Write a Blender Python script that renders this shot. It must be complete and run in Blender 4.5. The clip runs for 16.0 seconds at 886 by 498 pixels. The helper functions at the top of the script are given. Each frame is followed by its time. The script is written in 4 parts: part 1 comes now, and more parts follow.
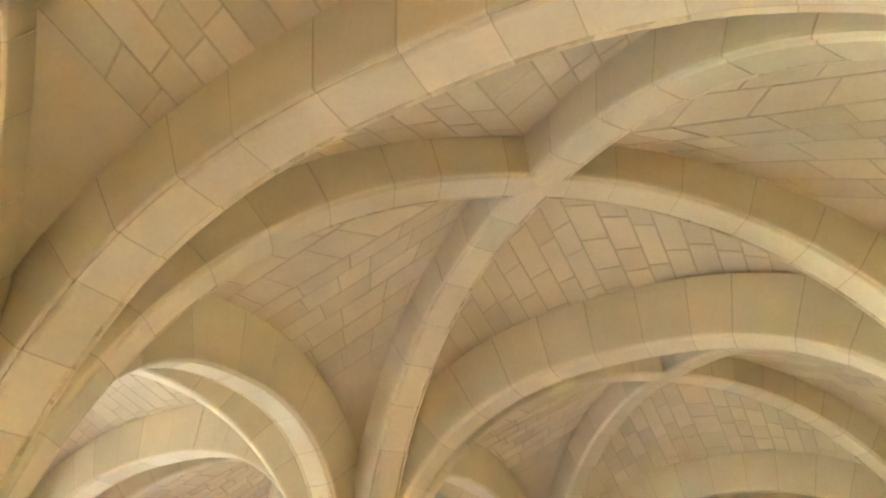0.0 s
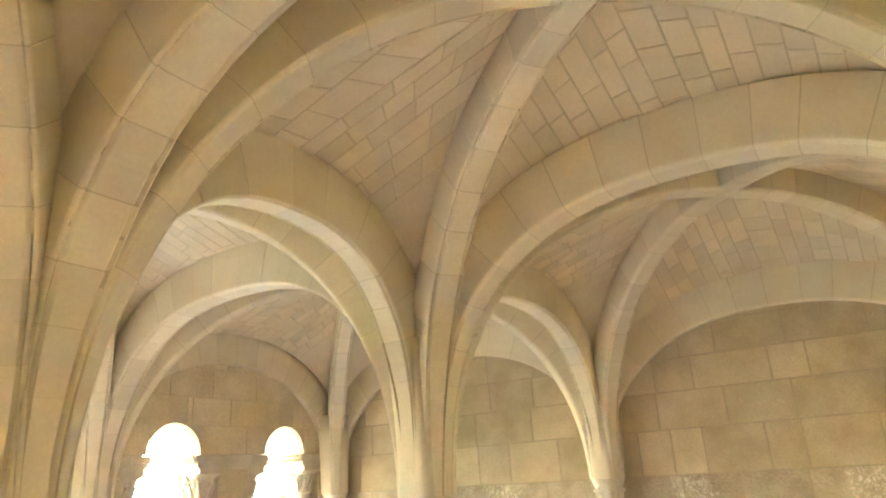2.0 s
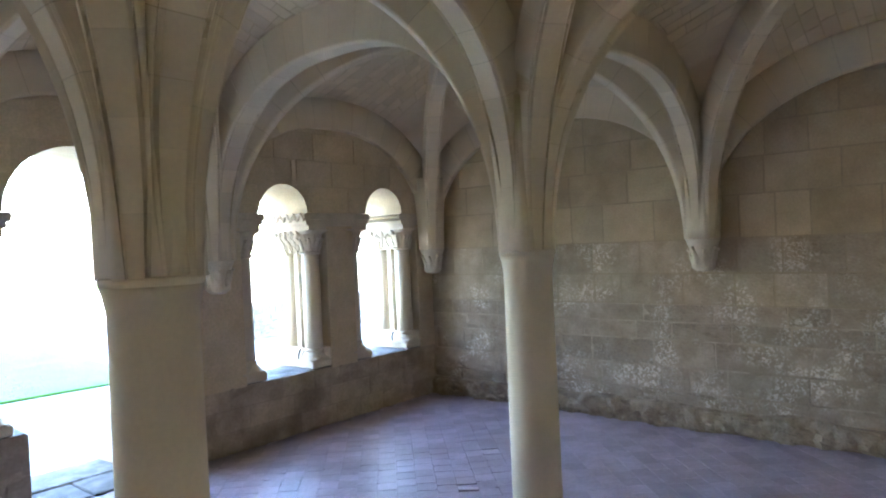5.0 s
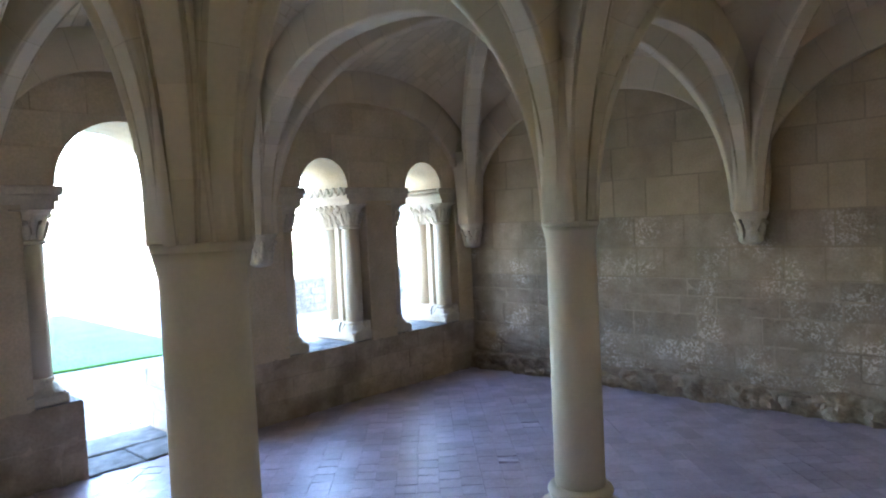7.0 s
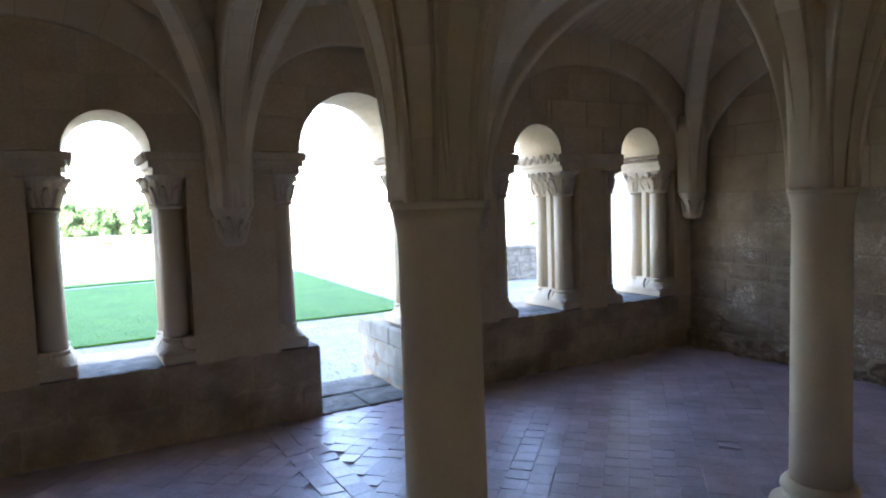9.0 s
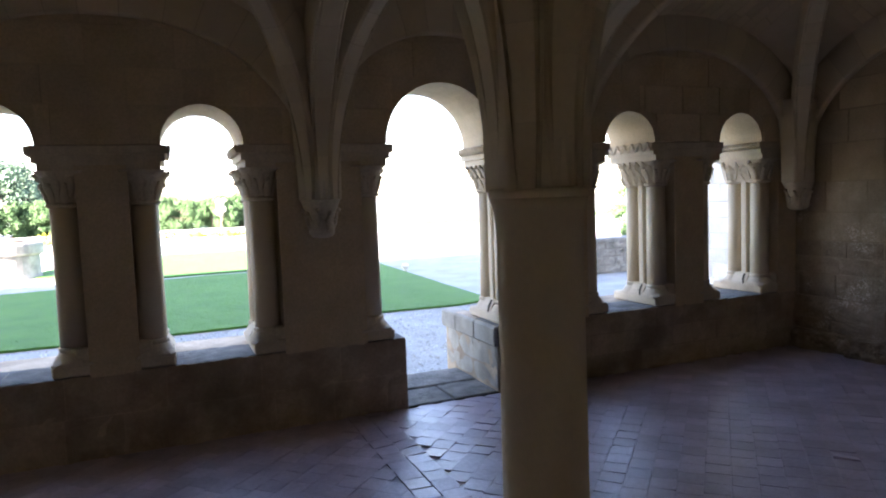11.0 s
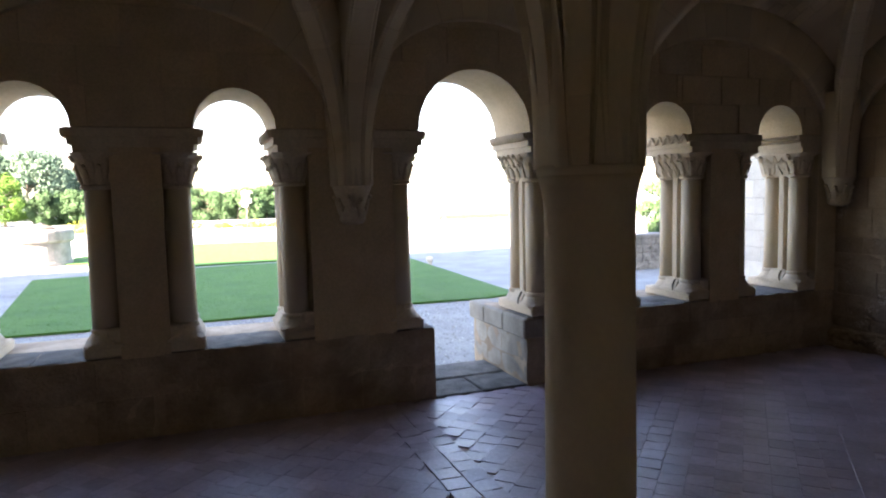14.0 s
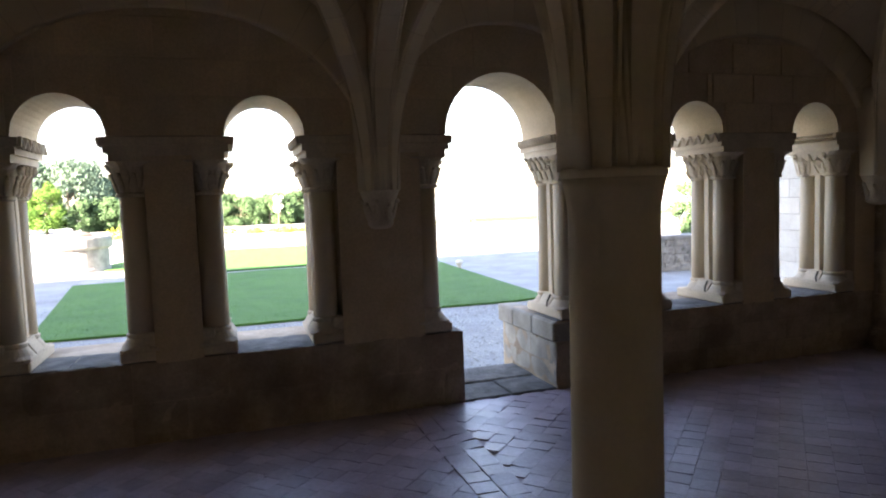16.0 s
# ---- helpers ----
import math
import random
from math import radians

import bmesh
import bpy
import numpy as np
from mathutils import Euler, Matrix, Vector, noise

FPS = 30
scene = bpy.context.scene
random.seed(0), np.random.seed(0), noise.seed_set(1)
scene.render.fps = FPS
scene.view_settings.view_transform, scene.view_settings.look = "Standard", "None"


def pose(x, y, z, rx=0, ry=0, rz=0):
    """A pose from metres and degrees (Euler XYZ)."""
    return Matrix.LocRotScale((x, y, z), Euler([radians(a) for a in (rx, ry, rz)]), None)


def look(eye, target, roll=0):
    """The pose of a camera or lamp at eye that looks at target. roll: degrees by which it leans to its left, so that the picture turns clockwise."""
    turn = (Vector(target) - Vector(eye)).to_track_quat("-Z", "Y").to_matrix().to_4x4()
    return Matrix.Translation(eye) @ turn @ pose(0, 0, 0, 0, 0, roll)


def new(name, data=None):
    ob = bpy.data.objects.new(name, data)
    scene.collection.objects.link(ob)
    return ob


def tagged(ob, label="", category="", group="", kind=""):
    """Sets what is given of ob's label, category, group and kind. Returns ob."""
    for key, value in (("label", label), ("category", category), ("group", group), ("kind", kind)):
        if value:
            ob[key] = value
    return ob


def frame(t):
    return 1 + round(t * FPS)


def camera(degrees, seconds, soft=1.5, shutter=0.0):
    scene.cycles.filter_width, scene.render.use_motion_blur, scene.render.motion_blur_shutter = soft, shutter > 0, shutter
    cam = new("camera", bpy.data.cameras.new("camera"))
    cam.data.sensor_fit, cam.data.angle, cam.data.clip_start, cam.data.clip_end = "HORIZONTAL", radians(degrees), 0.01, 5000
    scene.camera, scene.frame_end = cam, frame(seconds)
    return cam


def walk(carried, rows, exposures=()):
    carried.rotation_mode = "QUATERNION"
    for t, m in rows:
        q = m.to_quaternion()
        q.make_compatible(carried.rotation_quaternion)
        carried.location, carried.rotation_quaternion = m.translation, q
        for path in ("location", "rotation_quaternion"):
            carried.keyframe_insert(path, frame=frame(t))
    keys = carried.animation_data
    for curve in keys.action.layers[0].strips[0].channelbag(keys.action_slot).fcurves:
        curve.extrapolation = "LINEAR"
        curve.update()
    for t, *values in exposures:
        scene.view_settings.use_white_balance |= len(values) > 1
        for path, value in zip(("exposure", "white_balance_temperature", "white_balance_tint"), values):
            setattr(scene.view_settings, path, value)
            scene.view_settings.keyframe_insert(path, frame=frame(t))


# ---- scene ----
cam = camera(67.3, 16.0, soft=2.1)
PATH = [
    (0, (-1.076, -2.206, 1.888), (0.433, -1.461, 2.968), -2.8),
    (0.5, (-1.069, -2.201, 1.882), (0.454, -1.42, 2.916), -2.5),
    (1, (-1.051, -2.19, 1.869), (0.508, -1.354, 2.803), -2.6),
    (1.5, (-1.043, -2.181, 1.87), (0.542, -1.268, 2.678), -3.1),
    (2, (-1.033, -2.171, 1.864), (0.577, -1.177, 2.508), -3.6),
    (2.5, (-1.04, -2.119, 1.852), (0.576, -1.05, 2.346), -3.7),
    (3, (-1.04, -2.1, 1.851), (0.567, -0.966, 2.21), -3.8),
    (3.5, (-1.024, -2.076, 1.832), (0.576, -0.9, 2.073), -3.2),
    (4, (-1.012, -2.065, 1.828), (0.573, -0.85, 1.932), -3.0),
    (6.5, (-1.019, -2.04, 1.802), (0.459, -0.694, 1.744), -2.4),
    (7, (-1.021, -2.027, 1.79), (0.431, -0.654, 1.709), -2.7),
    (7.5, (-1.017, -2.012, 1.786), (0.342, -0.55, 1.672), -2.7),
    (8, (-1.038, -1.98, 1.776), (0.181, -0.403, 1.615), -2.7),
    (8.5, (-1.061, -1.958, 1.774), (0.025, -0.29, 1.58), -2.7),
    (9, (-1.072, -1.947, 1.759), (-0.099, -0.206, 1.614), -1.9),
    (9.5, (-1.07, -1.931, 1.753), (-0.188, -0.141, 1.622), -1.1),
    (12, (-1.095, -1.746, 1.734), (-0.365, 0.109, 1.57), -2.5),
    (12.5, (-1.103, -1.728, 1.718), (-0.366, 0.125, 1.557), -1.7),
    (13, (-1.11, -1.751, 1.701), (-0.379, 0.104, 1.54), -1.0),
    (13.5, (-1.12, -1.75, 1.698), (-0.406, 0.111, 1.531), -0.9),
    (14, (-1.124, -1.737, 1.692), (-0.428, 0.13, 1.523), -1.3),
    (14.5, (-1.118, -1.739, 1.688), (-0.446, 0.137, 1.52), -1.4),
    (15, (-1.12, -1.744, 1.668), (-0.472, 0.142, 1.511), -1.7),
    (15.5, (-1.117, -1.747, 1.686), (-0.488, 0.145, 1.526), -2.0),
    (16, (-1.107, -1.75, 1.695), (-0.496, 0.148, 1.538), -2.0),
]
EXPOSURES = [(0.0, 8.44, 9480, 12), (2.0, 8.37, 9200, 12), (2.6, 8.33, 7730, 13), (3.0, 8.16, 7260, 13), (3.5, 7.54, 6740, 14), (4.2, 7.02, 6170, 14),
             (6.5, 6.19, 5940, 14), (7.0, 6.22, 5940, 15), (8.0, 5.8, 6010, 17), (9.0, 5.15, 6370, 20), (9.6, 4.86, 6520, 22), (12.0, 4.26, 7050, 24), (16.0, 4.12, 7360, 25)]
walk(cam, [(t, look(eye, target, roll)) for t, eye, target, roll in PATH], EXPOSURES)

# ---- light ----
SUN_EL, SUN_AZ = radians(26), radians(215)   # azimuth the sun stands at, from +x towards +y
world = bpy.data.worlds.new("sky")
world.use_nodes = True
scene.world = world
wn, wl = world.node_tree.nodes, world.node_tree.links
wn.clear()
sky = wn.new("ShaderNodeTexSky")
sky.sky_type, sky.sun_disc = "NISHITA", False
sky.sun_elevation, sky.sun_rotation = SUN_EL, radians(90) - SUN_AZ
sky.air_density, sky.dust_density, sky.ozone_density = 1.0, 1.0, 2.0
wb, wo = wn.new("ShaderNodeBackground"), wn.new("ShaderNodeOutputWorld")
wb.inputs["Strength"].default_value = 0.07
wl.new(sky.outputs[0], wb.inputs[0])
wl.new(wb.outputs[0], wo.inputs[0])
sun = new("sun", bpy.data.lights.new("sun", "SUN"))
sun.data.energy, sun.data.angle, sun.data.color = 5.0, radians(0.6), (1.0, 0.93, 0.82)
sun.matrix_world = look((0, 0, 0), (-math.cos(SUN_EL) * math.cos(SUN_AZ), -math.cos(SUN_EL) * math.sin(SUN_AZ), -math.sin(SUN_EL)))

# ---- materials ----


def surface(name, dark, light, scale=3.0, rough=0.85, bump=0.3, fine=60.0, stain=None, stain_amount=0.5, island=0.0, piece=0.0, metal=0.0, grain_depth=0.004, speckle=0.1, fleck=None, shine=0.5):
    """A worn mineral or plant surface: broad mottling, grain, an optional stain and a shade for each piece."""
    mat = bpy.data.materials.new(name)
    mat.use_nodes = True
    n, l = mat.node_tree.nodes, mat.node_tree.links
    bsdf = n["Principled BSDF"]
    geo = n.new("ShaderNodeNewGeometry")
    broad = n.new("ShaderNodeTexNoise")
    broad.inputs["Scale"].default_value, broad.inputs["Detail"].default_value, broad.inputs["Roughness"].default_value = scale, 6, 0.6
    grain = n.new("ShaderNodeTexNoise")
    grain.inputs["Scale"].default_value, grain.inputs["Detail"].default_value = fine, 4
    for tex in (broad, grain):
        l.new(geo.outputs["Position"], tex.inputs["Vector"])
    ramp = n.new("ShaderNodeValToRGB")
    ramp.color_ramp.elements[0].position, ramp.color_ramp.elements[1].position = 0.3, 0.72
    ramp.color_ramp.elements[0].color, ramp.color_ramp.elements[1].color = (*dark, 1), (*light, 1)
    l.new(broad.outputs["Fac"], ramp.inputs["Fac"])
    colour = ramp.outputs["Color"]
    if stain:
        blot = n.new("ShaderNodeTexNoise")
        blot.inputs["Scale"].default_value, blot.inputs["Detail"].default_value = scale * 0.45, 8
        l.new(geo.outputs["Position"], blot.inputs["Vector"])
        edge = n.new("ShaderNodeMapRange")
        edge.inputs["From Min"].default_value, edge.inputs["From Max"].default_value, edge.inputs["To Max"].default_value = 0.5, 0.68, stain_amount
        l.new(blot.outputs["Fac"], edge.inputs["Value"])
        mix = n.new("ShaderNodeMix")
        mix.data_type = "RGBA"
        l.new(edge.outputs["Result"], mix.inputs["Factor"])
        l.new(colour, mix.inputs[6])
        mix.inputs[7].default_value = (*stain, 1)
        colour = mix.outputs[2]
    if fleck:
        chip = n.new("ShaderNodeTexNoise")
        chip.inputs["Scale"].default_value, chip.inputs["Detail"].default_value, chip.inputs["Distortion"].default_value = 34, 3, 1.2
        where = n.new("ShaderNodeTexNoise")
        where.inputs["Scale"].default_value, where.inputs["Detail"].default_value = 2.6, 3
        for tex in (chip, where):
            l.new(geo.outputs["Position"], tex.inputs["Vector"])
        cut, zone, lit = n.new("ShaderNodeMapRange"), n.new("ShaderNodeMapRange"), n.new("ShaderNodeMath")
        cut.inputs["From Min"].default_value, cut.inputs["From Max"].default_value = 0.5, 0.6
        zone.inputs["From Min"].default_value, zone.inputs["From Max"].default_value = 0.48, 0.62
        l.new(chip.outputs["Fac"], cut.inputs["Value"])
        l.new(where.outputs["Fac"], zone.inputs["Value"])
        lit.operation = "MULTIPLY"
        l.new(cut.outputs["Result"], lit.inputs[0])
        l.new(zone.outputs["Result"], lit.inputs[1])
        worn = n.new("ShaderNodeMix")
        worn.data_type = "RGBA"
        l.new(lit.outputs[0], worn.inputs["Factor"])
        l.new(colour, worn.inputs[6])
        worn.inputs[7].default_value = (*fleck, 1)
        colour = worn.outputs[2]
    vary = n.new("ShaderNodeMath")
    vary.operation = "MULTIPLY_ADD"
    if piece:
        info = n.new("ShaderNodeObjectInfo")
        l.new(info.outputs["Random"], vary.inputs[0])
    else:
        l.new(geo.outputs["Random Per Island"], vary.inputs[0])
    amount = piece or island
    vary.inputs[1].default_value, vary.inputs[2].default_value = amount * 2, 1 - amount
    speck = n.new("ShaderNodeMapRange")
    speck.inputs["From Min"].default_value, speck.inputs["From Max"].default_value = 0.3, 0.7
    speck.inputs["To Min"].default_value, speck.inputs["To Max"].default_value = 1 - speckle, 1 + speckle * 0.8
    l.new(grain.outputs["Fac"], speck.inputs["Value"])
    both = n.new("ShaderNodeMath")
    both.operation = "MULTIPLY"
    l.new(vary.outputs[0], both.inputs[0])
    l.new(speck.outputs["Result"], both.inputs[1])
    hsv = n.new("ShaderNodeHueSaturation")
    l.new(both.outputs[0], hsv.inputs["Value"])
    l.new(colour, hsv.inputs["Color"])
    l.new(hsv.outputs["Color"], bsdf.inputs["Base Color"])
    bsdf.inputs["Roughness"].default_value, bsdf.inputs["Metallic"].default_value = rough, metal
    bsdf.inputs["Specular IOR Level"].default_value = shine
    if bump:
        add = n.new("ShaderNodeMath")
        add.operation = "MULTIPLY_ADD"
        l.new(broad.outputs["Fac"], add.inputs[0])
        add.inputs[1].default_value = 2.0
        l.new(grain.outputs["Fac"], add.inputs[2])
        bp = n.new("ShaderNodeBump")
        bp.inputs["Strength"].default_value, bp.inputs["Distance"].default_value = bump, grain_depth
        l.new(add.outputs[0], bp.inputs["Height"])
        l.new(bp.outputs["Normal"], bsdf.inputs["Normal"])
    return mat


M_RIB = surface("pale limestone of the ribs", (0.68, 0.55, 0.37), (0.76, 0.63, 0.45), 2.5, island=0.0, piece=0.06, stain=(0.62, 0.49, 0.31), stain_amount=0.4, bump=0.1, speckle=0.03)
M_WEB = surface("limestone of the vault webs", (0.64, 0.50, 0.32), (0.74, 0.60, 0.41), 3.0, island=0.08, stain=(0.66, 0.53, 0.38), stain_amount=0.5, bump=0.12, speckle=0.03)
M_JOINT = surface("mortar", (0.52, 0.392, 0.240), (0.61, 0.472, 0.305), 5.0, bump=0.5)
M_STONE = surface("wall limestone", (0.60, 0.455, 0.28), (0.72, 0.57, 0.385), 3.5, piece=0.09, stain=(0.50, 0.40, 0.27), stain_amount=0.5, bump=0.5)
M_WORN = surface("eroded limestone", (0.295, 0.217, 0.145), (0.46, 0.355, 0.252), 6.0, piece=0.12, stain=(0.34, 0.255, 0.185), stain_amount=0.5, bump=0.9, fine=45, grain_depth=0.014, fleck=(0.68, 0.58, 0.46))
M_PLINTH = surface("stained low wall limestone", (0.36, 0.265, 0.175), (0.59, 0.465, 0.335), 4.0, piece=0.14, stain=(0.20, 0.145, 0.10), stain_amount=0.75, bump=0.7, fine=45, grain_depth=0.010)
M_AGED = surface("rubbed limestone", (0.335, 0.248, 0.158), (0.49, 0.378, 0.258), 5.0, piece=0.12, stain=(0.40, 0.31, 0.215), stain_amount=0.5, bump=0.8, fine=45, grain_depth=0.010, fleck=(0.66, 0.55, 0.42))
M_WALL = surface("end wall limestone", (0.39, 0.285, 0.165), (0.555, 0.42, 0.262), 2.6, piece=0.12, stain=(0.42, 0.335, 0.225), stain_amount=0.5, bump=0.5)
M_BED = surface("dark old mortar", (0.34, 0.255, 0.158), (0.43, 0.325, 0.205), 5.0, bump=0.5)
M_SHAFT = surface("smooth dressed limestone", (0.68, 0.56, 0.40), (0.76, 0.64, 0.48), 2.0, stain=(0.60, 0.50, 0.36), stain_amount=0.3, bump=0.05, speckle=0.03)
M_CARVED = surface("carved limestone", (0.61, 0.50, 0.365), (0.73, 0.62, 0.475), 6.0, stain=(0.44, 0.35, 0.25), stain_amount=0.4, bump=0.4)
# the bluish cast in these floor colours stands in for reflected sky
M_TILE = surface("worn terracotta tile", (0.40, 0.316, 0.372), (0.575, 0.478, 0.55), 3.2, rough=0.38, piece=0.14, stain=(0.36, 0.28, 0.29), stain_amount=0.55, bump=0.35, fine=35)
M_TILES = surface("worn terracotta tiles", (0.40, 0.316, 0.372), (0.575, 0.478, 0.55), 3.2, rough=0.38, island=0.14, stain=(0.36, 0.28, 0.29), stain_amount=0.55, bump=0.35, fine=35)
M_GROUT = surface("dusty floor joint", (0.37, 0.295, 0.345), (0.53, 0.44, 0.51), 6.0, bump=0.4)
M_SEAM = surface("sandy rib mortar", (0.53, 0.405, 0.245), (0.61, 0.48, 0.315), 5.0, bump=0.2)
M_PLAIN = surface("pointed lower webs", (0.63, 0.49, 0.32), (0.72, 0.58, 0.41), 2.2, stain=(0.60, 0.46, 0.28), stain_amount=0.5, bump=0.15, speckle=0.03)
M_GRAVEL = surface("pale gravel", (0.25, 0.265, 0.265), (0.39, 0.41, 0.41), 1.2, bump=0.9, fine=28, grain_depth=0.03)
M_PEBBLE = surface("gravel stones", (0.29, 0.30, 0.29), (0.52, 0.54, 0.52), 9.0, island=0.35, bump=0)
M_LAWN = surface("mown grass", (0.031, 0.132, 0.009), (0.056, 0.185, 0.015), 1.5, bump=0.8, fine=120, grain_depth=0.02)
M_LEAF = surface("tree leaves", (0.042, 0.084, 0.038), (0.072, 0.128, 0.058), 0.6, bump=0, island=0.16, rough=0.9, shine=0.08)
# leaf colour made paler and bluer to stand in for distance haze
M_FAR_HAZE = surface("far leaves paled for haze", (0.070, 0.118, 0.082), (0.105, 0.162, 0.112), 0.4, bump=0, island=0.10, rough=0.9, shine=0.08)
M_BRIGHT = surface("sunny young leaves", (0.060, 0.135, 0.026), (0.105, 0.195, 0.042), 0.8, bump=0, island=0.2, rough=0.9, shine=0.08)
M_BARK = surface("bark", (0.10, 0.08, 0.06), (0.18, 0.14, 0.10), 4.0)
M_FLOWER = surface("yellow-green border leaves", (0.16, 0.21, 0.015), (0.30, 0.33, 0.03), 2.0, bump=0, island=0.25)
M_GREY = surface("grey weathered stone", (0.17, 0.163, 0.152), (0.34, 0.325, 0.30), 4.0, stain=(0.11, 0.105, 0.10), stain_amount=0.6, bump=0.6, piece=0.1)
M_SILL = surface("grey weathered sill stone", (0.10, 0.097, 0.088), (0.26, 0.25, 0.228), 7.0, stain=(0.08, 0.076, 0.068), stain_amount=0.65, bump=0.9, grain_depth=0.014)
M_JAMB = surface("lichened jamb limestone", (0.27, 0.245, 0.20), (0.44, 0.405, 0.34), 5.0, stain=(0.16, 0.15, 0.135), stain_amount=0.6, bump=0.6, piece=0.08)
M_SLATE = surface("dark lichened slab", (0.105, 0.108, 0.112), (0.21, 0.213, 0.21), 6.0, stain=(0.10, 0.10, 0.10), stain_amount=0.6, bump=0.7, grain_depth=0.012)
M_PALE = surface("pale washed ashlar", (0.56, 0.53, 0.47), (0.70, 0.68, 0.62), 3.0, piece=0.1, bump=0.3)
M_WHITE = surface("white blossom", (0.60, 0.62, 0.52), (0.80, 0.80, 0.74), 3.0, bump=0, island=0.2)
M_DARK = surface("earthy mortar", (0.22, 0.16, 0.11), (0.38, 0.29, 0.20), 8.0, bump=0.6)
M_GAP = surface("black for the shade in open joints", (0.03, 0.025, 0.02), (0.06, 0.05, 0.04), 9.0, bump=0.3)
M_RUBBLE = surface("brown rubble", (0.33, 0.235, 0.15), (0.56, 0.435, 0.305), 11.0, piece=0.14, stain=(0.20, 0.14, 0.09), stain_amount=0.7, bump=1.0, fine=50, grain_depth=0.014)

# ---- helpers for building ----


def finish(bm, name, material, smooth=False):
    me = bpy.data.meshes.new(name)
    bmesh.ops.recalc_face_normals(bm, faces=bm.faces)
    bm.to_mesh(me)
    bm.free()
    me.materials.append(material)
    if smooth:
        for p in me.polygons:
            p.use_smooth = True
    return me


def part(name, bm, material, parent=None, label="", smooth=False):
    ob = new(name, finish(bm, name, material, smooth))
    if parent:
        ob.parent = parent
    if label:
        tagged(ob, label)
    return ob


def holder(name, place, label, category, group="", kind=""):
    ob = new(name)
    ob.empty_display_size = 0.1
    ob.location = place
    return tagged(ob, label, category, group, kind)


def box(bm, x0, x1, y0, y1, z0, z1, bevel=0.0):
    made = bmesh.ops.create_cube(bm, size=1.0, matrix=Matrix.Translation(((x0 + x1) / 2, (y0 + y1) / 2, (z0 + z1) / 2)) @ Matrix.Diagonal((x1 - x0, y1 - y0, z1 - z0, 1)))
    if bevel:
        bmesh.ops.bevel(bm, geom=list({e for v in made["verts"] for e in v.link_edges}), offset=bevel, segments=1, profile=0.5, affect="EDGES")


def lathe(bm, profile, n=24, place=(0, 0, 0), square=()):
    """Turns (radius, height) pairs round z; the rings whose index is in square are made square."""
    rings = []
    for k, (r, z) in enumerate(profile):
        ring = []
        for i in range(n):
            a = 2 * math.pi * (i + 0.5) / n
            m = 1.0
            if k in square:
                m = 1 / max(abs(math.cos(a)), abs(math.sin(a)))
            ring.append(bm.verts.new((place[0] + r * m * math.cos(a), place[1] + r * m * math.sin(a), place[2] + z)))
        rings.append(ring)
    for a, b in zip(rings, rings[1:]):
        for i in range(n):
            j = (i + 1) % n
            bm.faces.new((a[i], a[j], b[j], b[i]))
    bm.faces.new(rings[0][::-1])
    bm.faces.new(rings[-1])


# ---- plan ----
XA, XB, XW, XE = 0.0, 2.16, -2.98, 5.15      # the two columns, the west and east walls
YF, YK, YO = 3.33, -3.32, 4.03               # inner and back wall faces, outer face of the front wall
RING = 1.76                                  # top of the columns
IN = 0.12                                    # how far the wall supports stand in front of the walls
XS = [XW + IN, XA, XB, XE - IN]
YS = [YK + IN, 0.0, YF - IN]
START, START_DIAG = 0.148, 0.160
CROWN_LONG, CROWN_CROSS, CROWN_DIAG, CROWN_WALL = 3.09, 3.215, 3.58, 3.06
DEEP_CROSS, DEEP_DIAG = 0.32, 0.25
SQUARE = {CROWN_LONG: 2.5, CROWN_CROSS: 2.45, CROWN_DIAG: 2.16, CROWN_WALL: 2.2}   # how far each curve is fuller than an ellipse


def rise(s, length, crown, deep, start):
    """Height of a web at s from one support, deep over the underside of the arch that carries it."""
    a, b, k = length / 2 - start + deep, crown - RING + deep, SQUARE[crown]
    d = min(1.0, abs(s - length / 2) / a)
    return RING + b * (1 - d ** k) ** (1 / k)


def arch_points(length, crown, count, start):
    """The underside of an arch as (s, z, normal s, normal z), foot to foot; the normal points up and out."""
    half, a, b, k = length / 2, length / 2 - start, crown - RING, SQUARE[crown]
    rows = []
    for i in range(count + 1):
        w = math.pi * i / count
        c, s = math.cos(w), math.sin(w)
        x = math.copysign(abs(c) ** (2 / k), c)
        y = max(0.0, s) ** (2 / k)
        n = Vector((-math.copysign(abs(x) ** (k - 1), x) / a, y ** (k - 1) / b)).normalized()
        rows.append((half - a * x, RING + b * y, n.x, n.y))
    return rows


def rib_profile(width, deep, shrink=0.0):
    """Across a rib, as (u, v, flute): a flat band between two incised lines, small rolls outside them and upright sides; the lines deepen towards the foot."""
    w, d, q = width / 2 - shrink, deep, shrink
    half = [(w, d, 0), (w, 0.026 + q, 0), (0.985 * w, 0.013 + q, 0), (0.93 * w, 0.005 + q, 0), (0.88 * w, 0.003 + q, 0), (0.82 * w, 0.008 + q, 0.75),
            (0.77 * w, 0.013 + q, 1), (0.71 * w, 0.005 + q, 0.7), (0.64 * w, q, 0.05), (0.35 * w, q, 0)]
    return [(-u, v, g) for u, v, g in half] + half[::-1]


